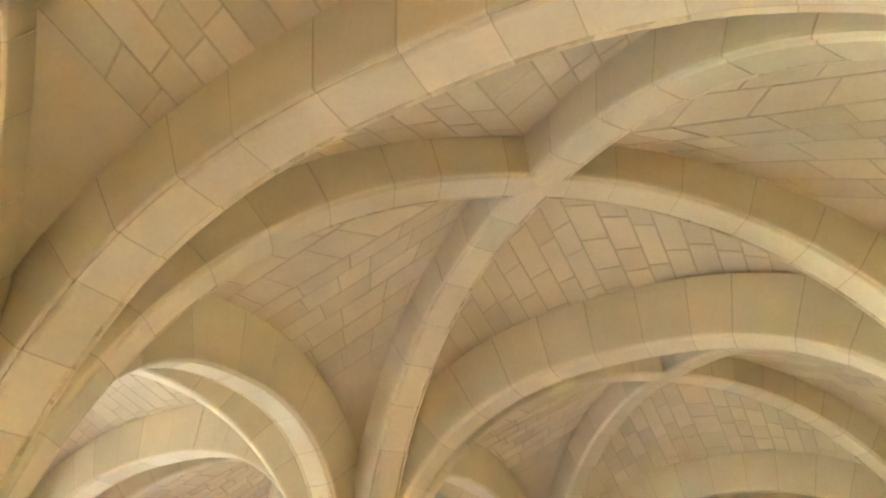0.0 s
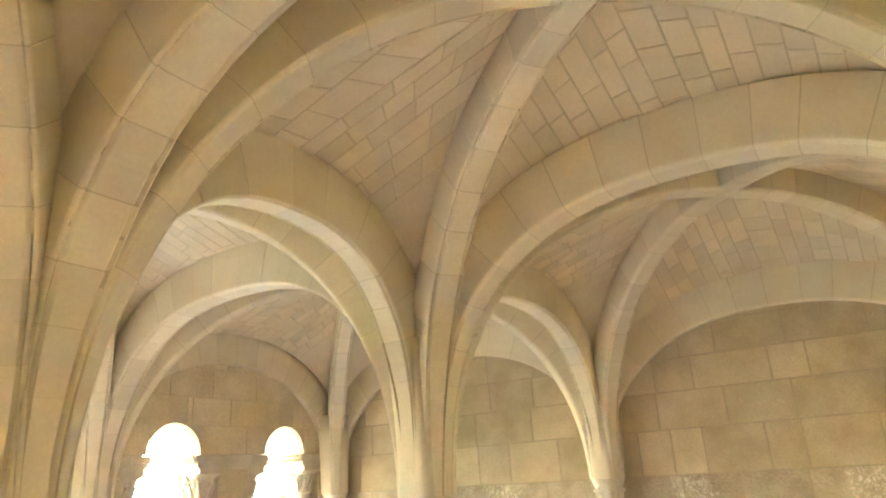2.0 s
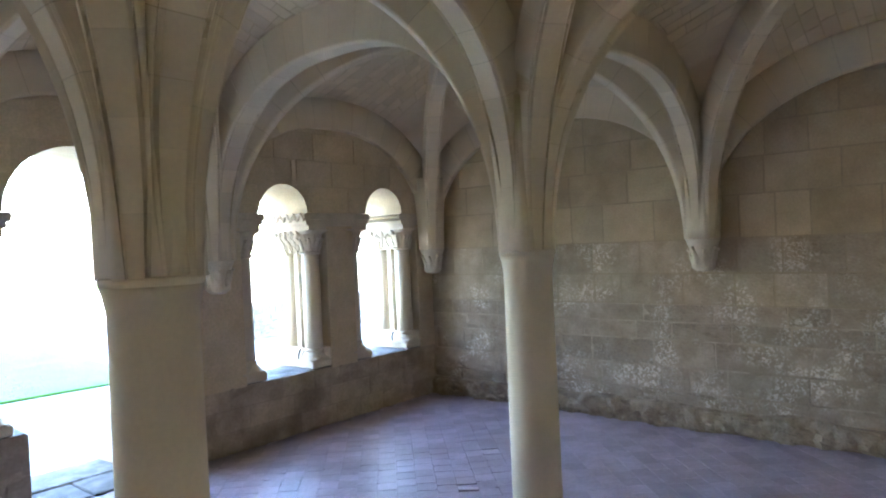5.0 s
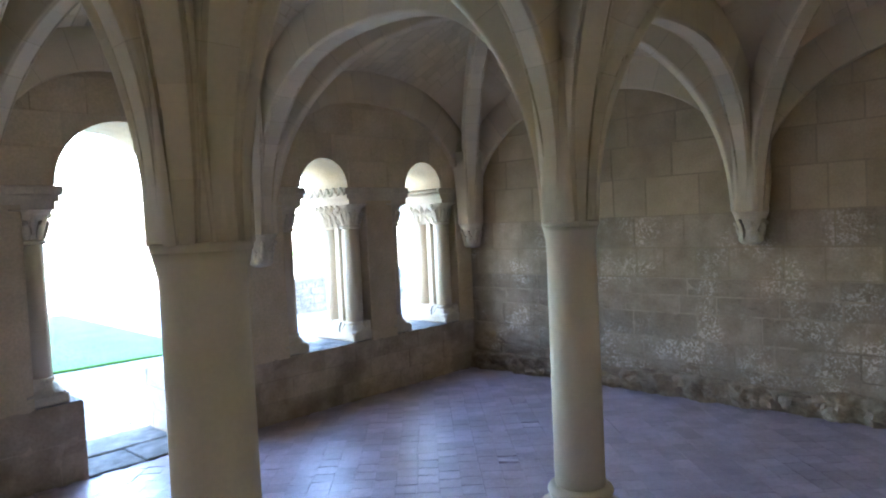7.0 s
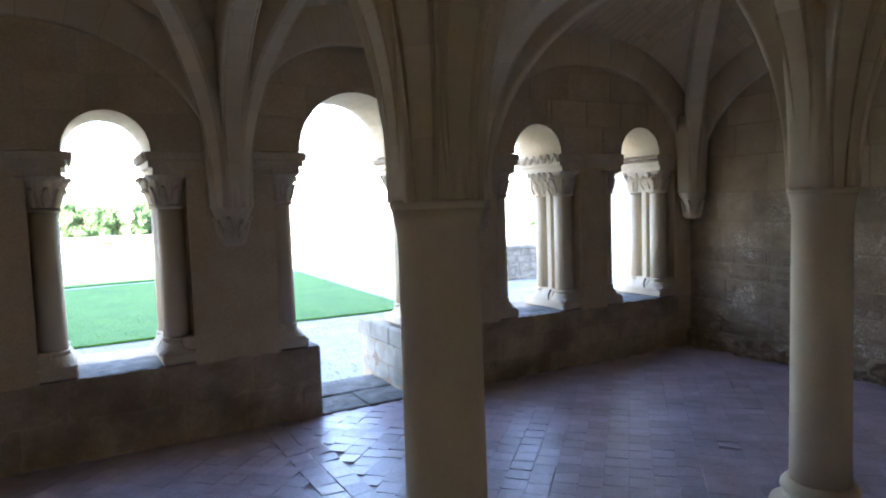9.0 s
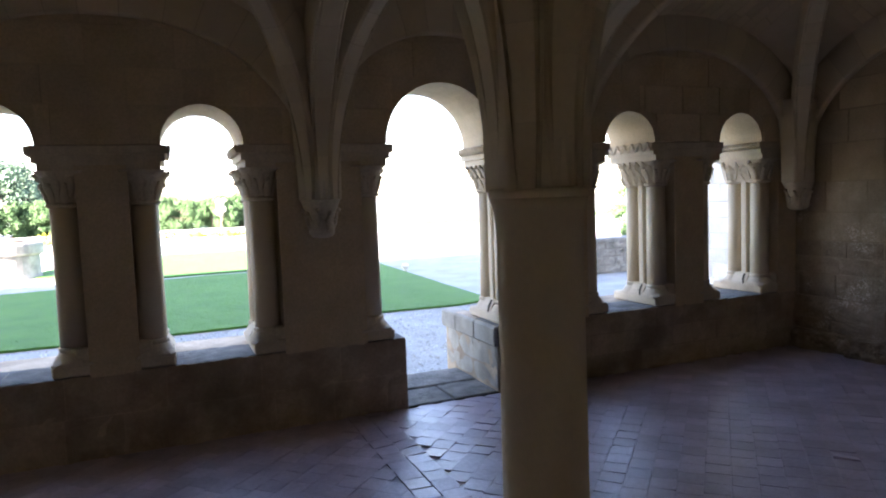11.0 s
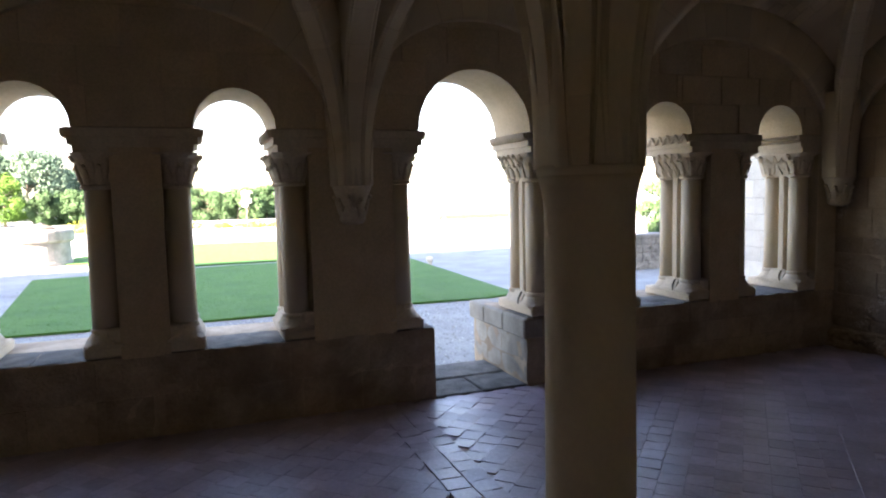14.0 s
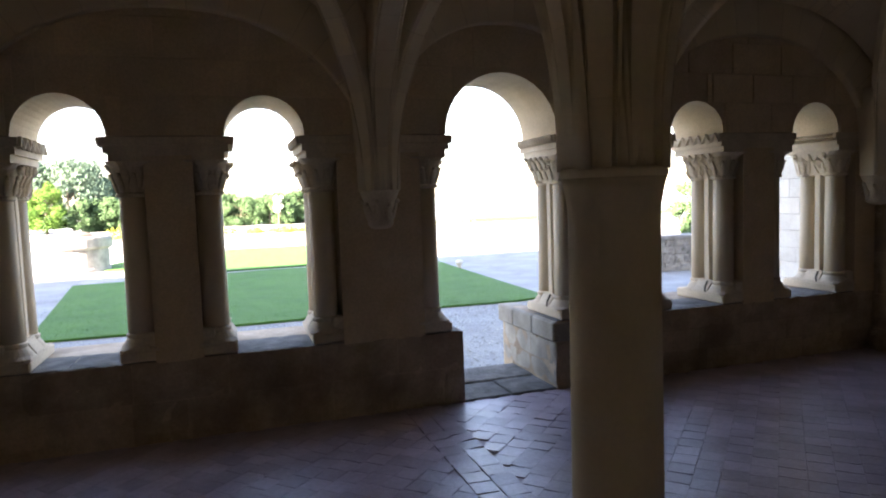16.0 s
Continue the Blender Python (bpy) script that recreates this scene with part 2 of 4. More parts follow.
def sweep(bm, rows, profile, origin, way):
    side = Vector((-way.y, way.x, 0))
    rings = []
    for s, z, ns, nz in rows:
        base = origin + way * s + Vector((0, 0, z))
        up = way * ns + Vector((0, 0, nz))
        f = min(1.0, 0.42 + 0.58 * (z - RING) / 0.85)      # the ribs are slimmer where they gather on a support
        rings.append([bm.verts.new(base + side * (u * f) + up * ((v if v < 0.1 else v * f) + g * 0.040 * (1 - f))) for u, v, g in profile])
    for a, b in zip(rings, rings[1:]):
        for i in range(len(profile)):
            j = (i + 1) % len(profile)
            bm.faces.new((a[i], a[j], b[j], b[i]))
    bm.faces.new(rings[0][::-1])
    bm.faces.new(rings[-1])


def rib(name, p, q, crown, width, deep, label, half=False, block=0.225, start=START):
    """An arch between the supports p and q, of voussoirs with open joints over a mortar core; half: only from p to the middle."""
    p, q = Vector((*p, 0)), Vector((*q, 0))
    length = (q - p).length
    way = (q - p).normalized()
    rows = arch_points(length, crown, 48, start)
    if half:
        rows = rows[: len(rows) // 2 + 1]
    top = holder(name, (p.x, p.y, 0), label, "vault rib", "ribs of the vault", "structure")
    core = bmesh.new()
    sweep(core, rows, rib_profile(width, deep, 0.0015), Vector(), way)
    part("mortar", core, M_SEAM, top, "sandy mortar joints")
    run = [0.0]
    for a, b in zip(rows, rows[1:]):
        run.append(run[-1] + math.hypot(b[0] - a[0], b[1] - a[1]))
    rng = random.Random(hash((round(p.x * 10), round(p.y * 10), round(q.x * 10), round(q.y * 10))) % 9999)
    total = run[-1]

    def at(d):
        for k in range(len(run) - 1):
            if d <= run[k + 1] or k == len(run) - 2:
                f = (d - run[k]) / max(1e-6, run[k + 1] - run[k])
                a, b = rows[k], rows[k + 1]
                return tuple(a[i] + (b[i] - a[i]) * f for i in range(4))

    cuts = [0.0]
    while cuts[-1] < total - block * 1.3:
        cuts.append(cuts[-1] + block * rng.uniform(0.8, 1.25))
    cuts.append(total)
    for d0, d1 in zip(cuts, cuts[1:]):
        g = rng.uniform(0.0016, 0.003) if at(d0)[1] > RING + 0.75 else 0.0005      # tight joints near the foot
        steps = max(2, int((d1 - d0) / 0.085))
        bm = bmesh.new()
        sweep(bm, [at(d0 + g + (d1 - d0 - 2 * g) * i / steps) for i in range(steps + 1)], rib_profile(width + rng.uniform(-0.003, 0.003), deep), Vector((0, 0, 0)), way)
        part("voussoir", bm, M_RIB, top)
    return top
# ---- vault ----
CROSS_W, DIAG_W, WALL_START = 0.20, 0.172, 0.02
for x in (XA, XB):
    for y0, y1 in zip(YS, YS[1:]):
        rib("transverse_arch", (x, y0), (x, y1), CROWN_CROSS, CROSS_W, DEEP_CROSS, "pale limestone transverse arch with chamfered edges, on a column")
for x0, x1 in zip(XS, XS[1:]):
    rib("longitudinal_arch", (x0, 0), (x1, 0), CROWN_LONG, 0.17, DEEP_CROSS, "pale limestone arch between the columns and end walls")
for x0, x1 in zip(XS, XS[1:]):
    for y0, y1 in zip(YS, YS[1:]):
        for a, b in (((x0, y0), (x1, y1)), ((x1, y1), (x0, y0)), ((x1, y0), (x0, y1)), ((x0, y1), (x1, y0))):
            rib("diagonal_rib", a, b, CROWN_DIAG, DIAG_W, DEEP_DIAG, "pale limestone diagonal rib rising to the crossing", half=True, start=START_DIAG)
for x0, x1 in zip(XS, XS[1:]):
    rib("wall_arch", (x0, YF - 0.045), (x1, YF - 0.045), CROWN_WALL, 0.10, DEEP_CROSS, "slim limestone wall arch against the front wall", start=WALL_START)
    rib("wall_arch", (x0, YK + 0.045), (x1, YK + 0.045), CROWN_WALL, 0.10, DEEP_CROSS, "slim limestone wall arch against the back wall", start=WALL_START)
for y0, y1 in zip(YS, YS[1:]):
    rib("wall_arch", (XE - 0.045, y0), (XE - 0.045, y1), CROWN_WALL, 0.10, DEEP_CROSS, "slim limestone wall arch against the end wall", start=WALL_START)
    rib("wall_arch", (XW + 0.045, y0), (XW + 0.045, y1), CROWN_WALL, 0.10, DEEP_CROSS, "slim limestone wall arch against the end wall", start=WALL_START)


def vault_cells():
    """The webs of all bays: courses that run level from each boundary arch to the diagonals, brick by brick, in one mesh over a mortar bed."""
    verts, faces, bed_verts, bed_faces, low_verts, low_faces = [], [], [], [], [], []
    rng = random.Random(7)

    def cell(p, along, inward, length, depth, crown, deep, start):
        """p: first support; along the boundary arch; inward to the middle, depth away."""
        diag = math.hypot(length, depth * 2)

        def low(s):
            return rise(s, length, crown, deep - 0.02, start)

        def high(s):
            d = min(s, length - s) / length * diag
            return rise(d, diag, CROWN_DIAG, DEEP_DIAG - 0.02, START_DIAG)

        def place(s, f, lift):
            t = min(s, length - s) / length * 2
            reach = depth * t
            z = low(s) + (high(s) - low(s)) * f + lift
            return p + along * s + inward * (reach * f) + Vector((0, 0, z))

        cuts, s = [0.03], 0.03
        while s < length - 0.04:
            slope = (low(min(length, s + 0.02)) - low(max(0, s - 0.02))) / 0.04
            s += max(0.03, 0.113 / math.sqrt(1 + slope * slope)) * rng.uniform(0.88, 1.12)
            if s < length / 2 < s + 0.09:
                s = length / 2
            cuts.append(min(s, length - 0.03))
        for s0, s1 in zip(cuts, cuts[1:]):
            if s1 - s0 < 0.005:
                continue
            sm = (s0 + s1) / 2
            reach = depth * min(sm, length - sm) / length * 2
            plain = min(sm, length - sm) < 0.22 * length      # the lower webs are smoothly pointed over
            strips = 12
            for out_v, out_f, lift in [(bed_verts, bed_faces, 0.0035)] + ([(low_verts, low_faces, 0.0)] if plain else []):
                for i in range(strips):
                    n = len(out_v)
                    out_v.extend([place(s0, i / strips, lift), place(s1, i / strips, lift), place(s1, (i + 1) / strips, lift), place(s0, (i + 1) / strips, lift)])
                    out_f.append((n, n + 1, n + 2, n + 3))
            if plain:
                continue
            f, step = -rng.uniform(0, 0.25) / max(0.1, reach), 0
            while f < 1:
                g = f + rng.uniform(0.13, 0.30) / max(0.1, reach)
                a, b = max(0, f), min(1, g)
                f = g
                if b - a < 0.02:
                    a = b - 0.02
                gs, gf = min(0.0048, (s1 - s0) * 0.15), 0.0048 / max(0.1, reach)
                drop = rng.uniform(-0.002, 0.001)
                n = len(verts)
                for lift, more in ((drop, 0.0), (0.012, -0.3)):
                    k = 1 + more
                    for ss, ff in ((s0 + gs * k, a + gf * k), (s1 - gs * k, a + gf * k), (s1 - gs * k, b - gf * k), (s0 + gs * k, b - gf * k)):
                        verts.append(place(ss, ff, lift))
                faces.extend([(n, n + 1, n + 2, n + 3)] + [(n + i, n + 4 + i, n + 4 + (i + 1) % 4, n + (i + 1) % 4) for i in range(4)])

    for x0, x1 in zip(XS, XS[1:]):
        for y0, y1 in zip(YS, YS[1:]):
            lx, ly = x1 - x0, y1 - y0
            ex, ey = Vector((1, 0, 0)), Vector((0, 1, 0))
            for y, side in ((y0, ey), (y1, -ey)):
                wall = y != 0.0
                cell(Vector((x0, y, 0)), ex, side, lx, ly / 2, CROWN_WALL if wall else CROWN_LONG, DEEP_CROSS, WALL_START if wall else START)
            for x, side in ((x0, ex), (x1, -ex)):
                wall = x not in (XA, XB)
                cell(Vector((x, y0, 0)), ey, side, ly, lx / 2, CROWN_WALL if wall else CROWN_CROSS, DEEP_CROSS, WALL_START if wall else START)
    return verts, faces, bed_verts, bed_faces, low_verts, low_faces


v, f, bv, bf, lv, lf = vault_cells()
me = bpy.data.meshes.new("ceiling")
me.from_pydata(v + bv + lv, [], f + [tuple(i + len(v) for i in q) for q in bf] + [tuple(i + len(v) + len(bv) for i in q) for q in lf])
for m in (M_WEB, M_JOINT, M_PLAIN):
    me.materials.append(m)
for i, poly in enumerate(me.polygons):
    poly.material_index = int(i >= len(f)) + int(i >= len(f) + len(bf))
tagged(new("ceiling", me), "coursed limestone webs of the ribbed vault with sandy joints", "vault", kind="structure")
bm = bmesh.new()
box(bm, XW - 0.6, XE + 0.6, YK - 0.6, YO, 4.05, 4.3)
part("ceiling_slab", bm, M_JOINT)
tagged(bpy.data.objects["ceiling_slab"], "rough rubble fill above the stone vault", "ceiling", kind="structure")

# ---- columns and corbels ----


def leaf(bm, p0, p1, wide, thick, side=(0, 1, 0)):
    """A plump pointed leaf lying from p0 to p1, its width along side."""
    d = p1 - p0
    z = d.normalized()
    y = z.cross(Vector(side)).normalized()
    m = Matrix((y.cross(z), y, z)).transposed().to_4x4()
    bmesh.ops.create_icosphere(bm, subdivisions=2, radius=1.0, matrix=Matrix.Translation((p0 + p1) / 2) @ m @ Matrix.Diagonal((wide, thick, d.length * 0.55, 1)))


def stem(bm, points, r):
    """A carved stem along a bent line."""
    for p0, p1 in zip(points, points[1:]):
        d = p1 - p0
        bmesh.ops.create_cone(bm, segments=6, radius1=r, radius2=r, depth=d.length * 1.12, cap_ends=True, matrix=Matrix.Translation((p0 + p1) / 2) @ d.to_track_quat("Z", "Y").to_matrix().to_4x4())


def column(x, y):
    top = holder("column", (x, y, 0), "slender round limestone column on a moulded base", "column", "columns of the room")
    bm = bmesh.new()
    lathe(bm, [(0.141, 0.26), (0.139, 0.9), (0.136, 1.58), (0.138, 1.65), (0.146, 1.70), (0.156, 1.735)], 40)
    shaft = part("shaft", bm, M_SHAFT, top, smooth=True)
    bm = bmesh.new()
    lathe(bm, [(0.154, 1.730), (0.157, 1.737), (0.1595, 1.746), (0.1585, 1.756), (0.153, 1.763)], 40)
    part("necking_ring", bm, M_SHAFT, shaft, smooth=True)
    bm = bmesh.new()
    lathe(bm, [(0.21, 0.09), (0.232, 0.105), (0.24, 0.13), (0.232, 0.16), (0.205, 0.18), (0.175, 0.187), (0.165, 0.205), (0.165, 0.222), (0.175, 0.232), (0.184, 0.248), (0.18, 0.265), (0.168, 0.28), (0.148, 0.287)], 40)
    part("base", bm, M_SHAFT, top, smooth=True)
    bm = bmesh.new()
    box(bm, -0.25, 0.25, -0.25, 0.25, -0.01, 0.095, 0.008)
    part("plinth", bm, M_STONE, top)


column(XA, 0)
column(XB, 0)


def bundle(x, y):
    """The mass of masonry between the feet of the ribs."""
    top = holder("springing_block", (x, y, 0), "limestone springing block where the vault ribs join", "springer", "springing blocks", "structure")
    bm = bmesh.new()
    rings = []
    for radius, z in ((0.149, RING - 0.005), (0.151, 1.95), (0.162, 2.2), (0.180, 2.4), (0.195, 2.6)):
        ring = []
        for i in range(48):
            a = 2 * math.pi * i / 48
            off = min(abs(math.degrees(a) % 180 - 28), abs(180 - math.degrees(a) % 180 - 28))
            fuller = radius + 0.018 * math.exp(-(off / 10) ** 2)      # the wide gaps between the ribs are filled out
            ring.append(bm.verts.new((fuller * math.cos(a), fuller * math.sin(a), z)))
        rings.append(ring)
    for lo, hi in zip(rings, rings[1:]):
        for i in range(48):
            bm.faces.new((lo[i], lo[(i + 1) % 48], hi[(i + 1) % 48], hi[i]))
    bm.faces.new(rings[0][::-1])
    bm.faces.new(rings[-1])
    part("block", bm, M_RIB, top, smooth=True)


for x in XS:
    for y in YS:
        bundle(x, y)


def corbel(x, y, nx, ny):
    top = holder("corbel", (x, y, 0), "carved limestone corbel carrying the vault ribs", "corbel", "wall corbels")
    bm = bmesh.new()
    lathe(bm, [(0.045, 1.468), (0.076, 1.476), (0.086, 1.50), (0.088, 1.54), (0.100, 1.60), (0.115, 1.66), (0.132, 1.71), (0.142, 1.735), (0.148, 1.752), (0.144, 1.766)], 16, (0, 0, 0), (2, 3))
    block = part("carved_block", bm, M_CARVED, top, smooth=True)
    for k in range(8):
        a = 2 * math.pi * (k + 0.5) / 8
        out = Vector((math.cos(a), math.sin(a), 0))
        side = (-math.sin(a), math.cos(a), 0)
        bm = bmesh.new()
        leaf(bm, out * 0.090 + Vector((0, 0, 1.525)), out * (0.116 + 0.01 * (k % 2)) + Vector((0, 0, 1.655 + 0.02 * (k % 2))), 0.027, 0.015, side)
        bmesh.ops.create_icosphere(bm, subdivisions=2, radius=0.019, matrix=Matrix.Translation(out * (0.124 + 0.01 * (k % 2)) + Vector((0, 0, 1.655 + 0.02 * (k % 2)))))
        for t in (-1, 1):
            bmesh.ops.create_icosphere(bm, subdivisions=1, radius=0.014, matrix=Matrix.Translation(out * 0.104 + Vector(side) * (0.024 * t) + Vector((0, 0, 1.60))))
        part("leaf_knob", bm, M_CARVED, block, smooth=True)


for x in XS:
    for y in YS:
        if x in (XA, XB) and y == 0.0:
            continue
        corbel(x, y, 0, 0)

# ---- walls ----
WINDOWS = [-2.155, -0.81, 2.99, 4.37]
DOOR = 1.08
OPEN = [(c, 0.285, 0.60) for c in WINDOWS[:2]] + [(DOOR, 0.495, 0.0)] + [(c, 0.285, 0.60) for c in WINDOWS[2:]]
SPRING = 2.19
front = holder("wall_front", (0, YF, 0), "limestone front wall with a low sill, piers and round arches", "wall", kind="structure")


def front_part(name, bm, mat, label="", under=None):
    """A part of the front wall, or a piece of one of its parts, in the room's own coordinates."""
    ob = part(name, bm, mat, under or front, label)
    if not under:
        ob.location.y = -YF
    return ob


bm = bmesh.new()
edges = [XW - 0.5]
for c, r, sill in OPEN:
    edges += [c - r, c + r]
edges.append(XE + 0.5)
for x0, x1 in zip(edges[::2], edges[1::2]):
    box(bm, x0, x1, YF, YO, SPRING, 4.1)
for c, r, sill in OPEN:
    n = 20
    for i in range(n):
        a0, a1 = math.pi * (1 - i / n), math.pi * (1 - (i + 1) / n)
        pts = [(c + r * math.cos(a0), SPRING + r * math.sin(a0)), (c + r * math.cos(a1), SPRING + r * math.sin(a1))]
        quad = [pts[0], pts[1], (pts[1][0], 4.1), (pts[0][0], 4.1)]
        lo = [bm.verts.new((x, YF, z)) for x, z in quad]
        hi = [bm.verts.new((x, YO, z)) for x, z in quad]
        bm.faces.new(lo)
        bm.faces.new(hi[::-1])
        bm.faces.new((lo[0], hi[0], hi[1], lo[1]))
        bm.faces.new((lo[3], lo[2], hi[2], hi[3]))
front_part("upper_wall", bm, M_STONE)
bm = bmesh.new()
box(bm, XW - 0.5, DOOR - 0.40, YF, 4.25, -0.3, 0.59, 0.012)
front_part("low_wall", bm, M_PLINTH, "worn limestone sill wall")
bm = bmesh.new()
box(bm, DOOR + 0.44, XE + 0.5, YF, 4.25, -0.3, 0.59, 0.012)
front_part("low_wall", bm, M_PLINTH, "worn limestone sill wall")
half_clear = {0.285: 0.325, 0.495: 0.54}
edges = [XW - 0.5]
for c, r, sill in OPEN:
    edges += [c - half_clear[r], c + half_clear[r]]
edges.append(XE + 0.5)


def carved_face(bm, x, sgn, style):
    """Carving on the sloping face of a jamb's capital: interlaced stems, palmettes in curved fields, or curling leaves."""
    y0, y1 = YF + 0.13, JAMB + 0.03

    def at(y, f, out=0.0):
        return Vector((x + sgn * (-0.012 + 0.066 * f ** 1.4 + out), y, 1.79 + 0.215 * f))

    wide = (y1 - y0) / 4
    for i in range(4):
        c = y0 + wide * (i + 0.5)
        if style == "interlace":
            for side in (-1, 1):
                stem(bm, [at(c + side * wide * 0.62 * math.sin(math.pi * (0.15 + 1.15 * k / 8)) * (1 if k < 5 else 1.1), k / 8, 0.014 + 0.007 * side * (-1) ** (k // 3)) for k in range(9)], 0.0115)
                stem(bm, [at(c + side * wide * (0.5 - k / 6), k / 6, 0.008) for k in range(7)], 0.0095)
        elif style == "palmette":
            if i % 2 == 0:
                m = c + wide * 0.5
                for k in range(-3, 4):
                    leaf(bm, at(m + k * 0.006, 0.28 + 0.04 * abs(k), 0.004), at(m + k * 0.024, 0.84 - 0.09 * abs(k), 0.010), 0.010, 0.012)
                for side in (-1, 1):
                    stem(bm, [at(m + side * wide * (0.35 + 0.6 * (k / 7) ** 0.6), 0.05 + 0.9 * k / 7, 0.004) for k in range(8)], 0.011)
        else:
            for f0, f1, off in ((0.05, 0.55, 0.0), (0.35, 0.95, 0.5)):
                m = c + wide * off
                leaf(bm, at(m, f0, 0.002), at(m, f1, 0.022), wide * 0.36, 0.016)
                bmesh.ops.create_icosphere(bm, subdivisions=1, radius=0.021, matrix=Matrix.Translation(at(m, f1, 0.03)))
    for y in (y0 + 0.01, y1 - 0.01):
        bmesh.ops.create_icosphere(bm, subdivisions=2, radius=0.034, matrix=Matrix.Translation(at(y, 0.88, 0.0)))


def abacus_carving(bm, x, sgn, style):
    """A zigzag, two rows of small teeth, or a row of scallops along the edge of the abacus."""
    xx, n = x + sgn * 0.088, (12 if style == "interlace" else 16)
    step = (YO - YF) / n
    for i in range(n):
        yy = YF + step * (i + 0.5)
        if style == "interlace":
            d = (-1) ** i * 0.032
            stem(bm, [Vector((xx, yy - step / 2, 2.150 - d)), Vector((xx, yy - step * 0.2, 2.150 - d * 0.6)), Vector((xx, yy + step * 0.2, 2.150 + d * 0.6)), Vector((xx, yy + step / 2, 2.150 + d))], 0.017)
        elif style == "palmette":
            for z in (2.13, 2.168):
                bmesh.ops.create_cone(bm, segments=4, radius1=0.025, radius2=0.005, depth=0.050, cap_ends=True, matrix=Matrix.Translation((xx + sgn * 0.004, yy + (0.5 * step if z > 2.15 else 0), z)) @ Euler((0, sgn * math.pi / 2, 0)).to_matrix().to_4x4())
        else:
            leaf(bm, Vector((xx - sgn * 0.004, yy, 2.115)), Vector((xx + sgn * 0.010, yy + 0.012, 2.185)), 0.018, 0.018)


def carved_capital(x, y, z0, z1, r, seed):
    """A bell-shaped capital with crossing leaf stems under a square top."""
    bm = bmesh.new()
    h = z1 - z0
    lathe(bm, [(r * 1.0, z0), (r * 1.22, z0 + 0.008), (r * 1.22, z0 + 0.025), (r * 1.02, z0 + 0.035), (r * 1.12, z0 + h * 0.45), (r * 1.5, z0 + h * 0.85), (r + 0.06, z1)], 20, (x, y, 0), (6,))
    for k in range(8):
        a = math.pi * 2 * k / 8 + seed
        for turn, lo, hi, wide in ((0.0, 0.12, 0.62, 0.026), (0.39, 0.30, 0.92, 0.024)):
            p0 = Vector((x + r * 1.04 * math.cos(a + turn), y + r * 1.04 * math.sin(a + turn), z0 + h * lo))
            p1 = Vector((x + r * 1.42 * math.cos(a + turn), y + r * 1.42 * math.sin(a + turn), z0 + h * hi))
            leaf(bm, p0, p1, wide, 0.014, (-math.sin(a + turn), math.cos(a + turn), 0))
            bmesh.ops.create_icosphere(bm, subdivisions=1, radius=0.019, matrix=Matrix.Translation(p1))
    return bm


JAMB = 3.81       # outer edge of the shafts; the abacus and arch reach further out


def prism(bm, levels, x_in, y0, y1):
    """A block with one shaped face: (height, x of that face) levels."""
    rings = [[bm.verts.new(v) for v in ((e, y0, z), (e, y1, z), (x_in, y1, z), (x_in, y0, z))] for z, e in levels]
    for a, b in zip(rings, rings[1:]):
        for i in range(4):
            bm.faces.new((a[i], a[(i + 1) % 4], b[(i + 1) % 4], b[i]))
    bm.faces.new(rings[0][::-1])
    bm.faces.new(rings[-1])


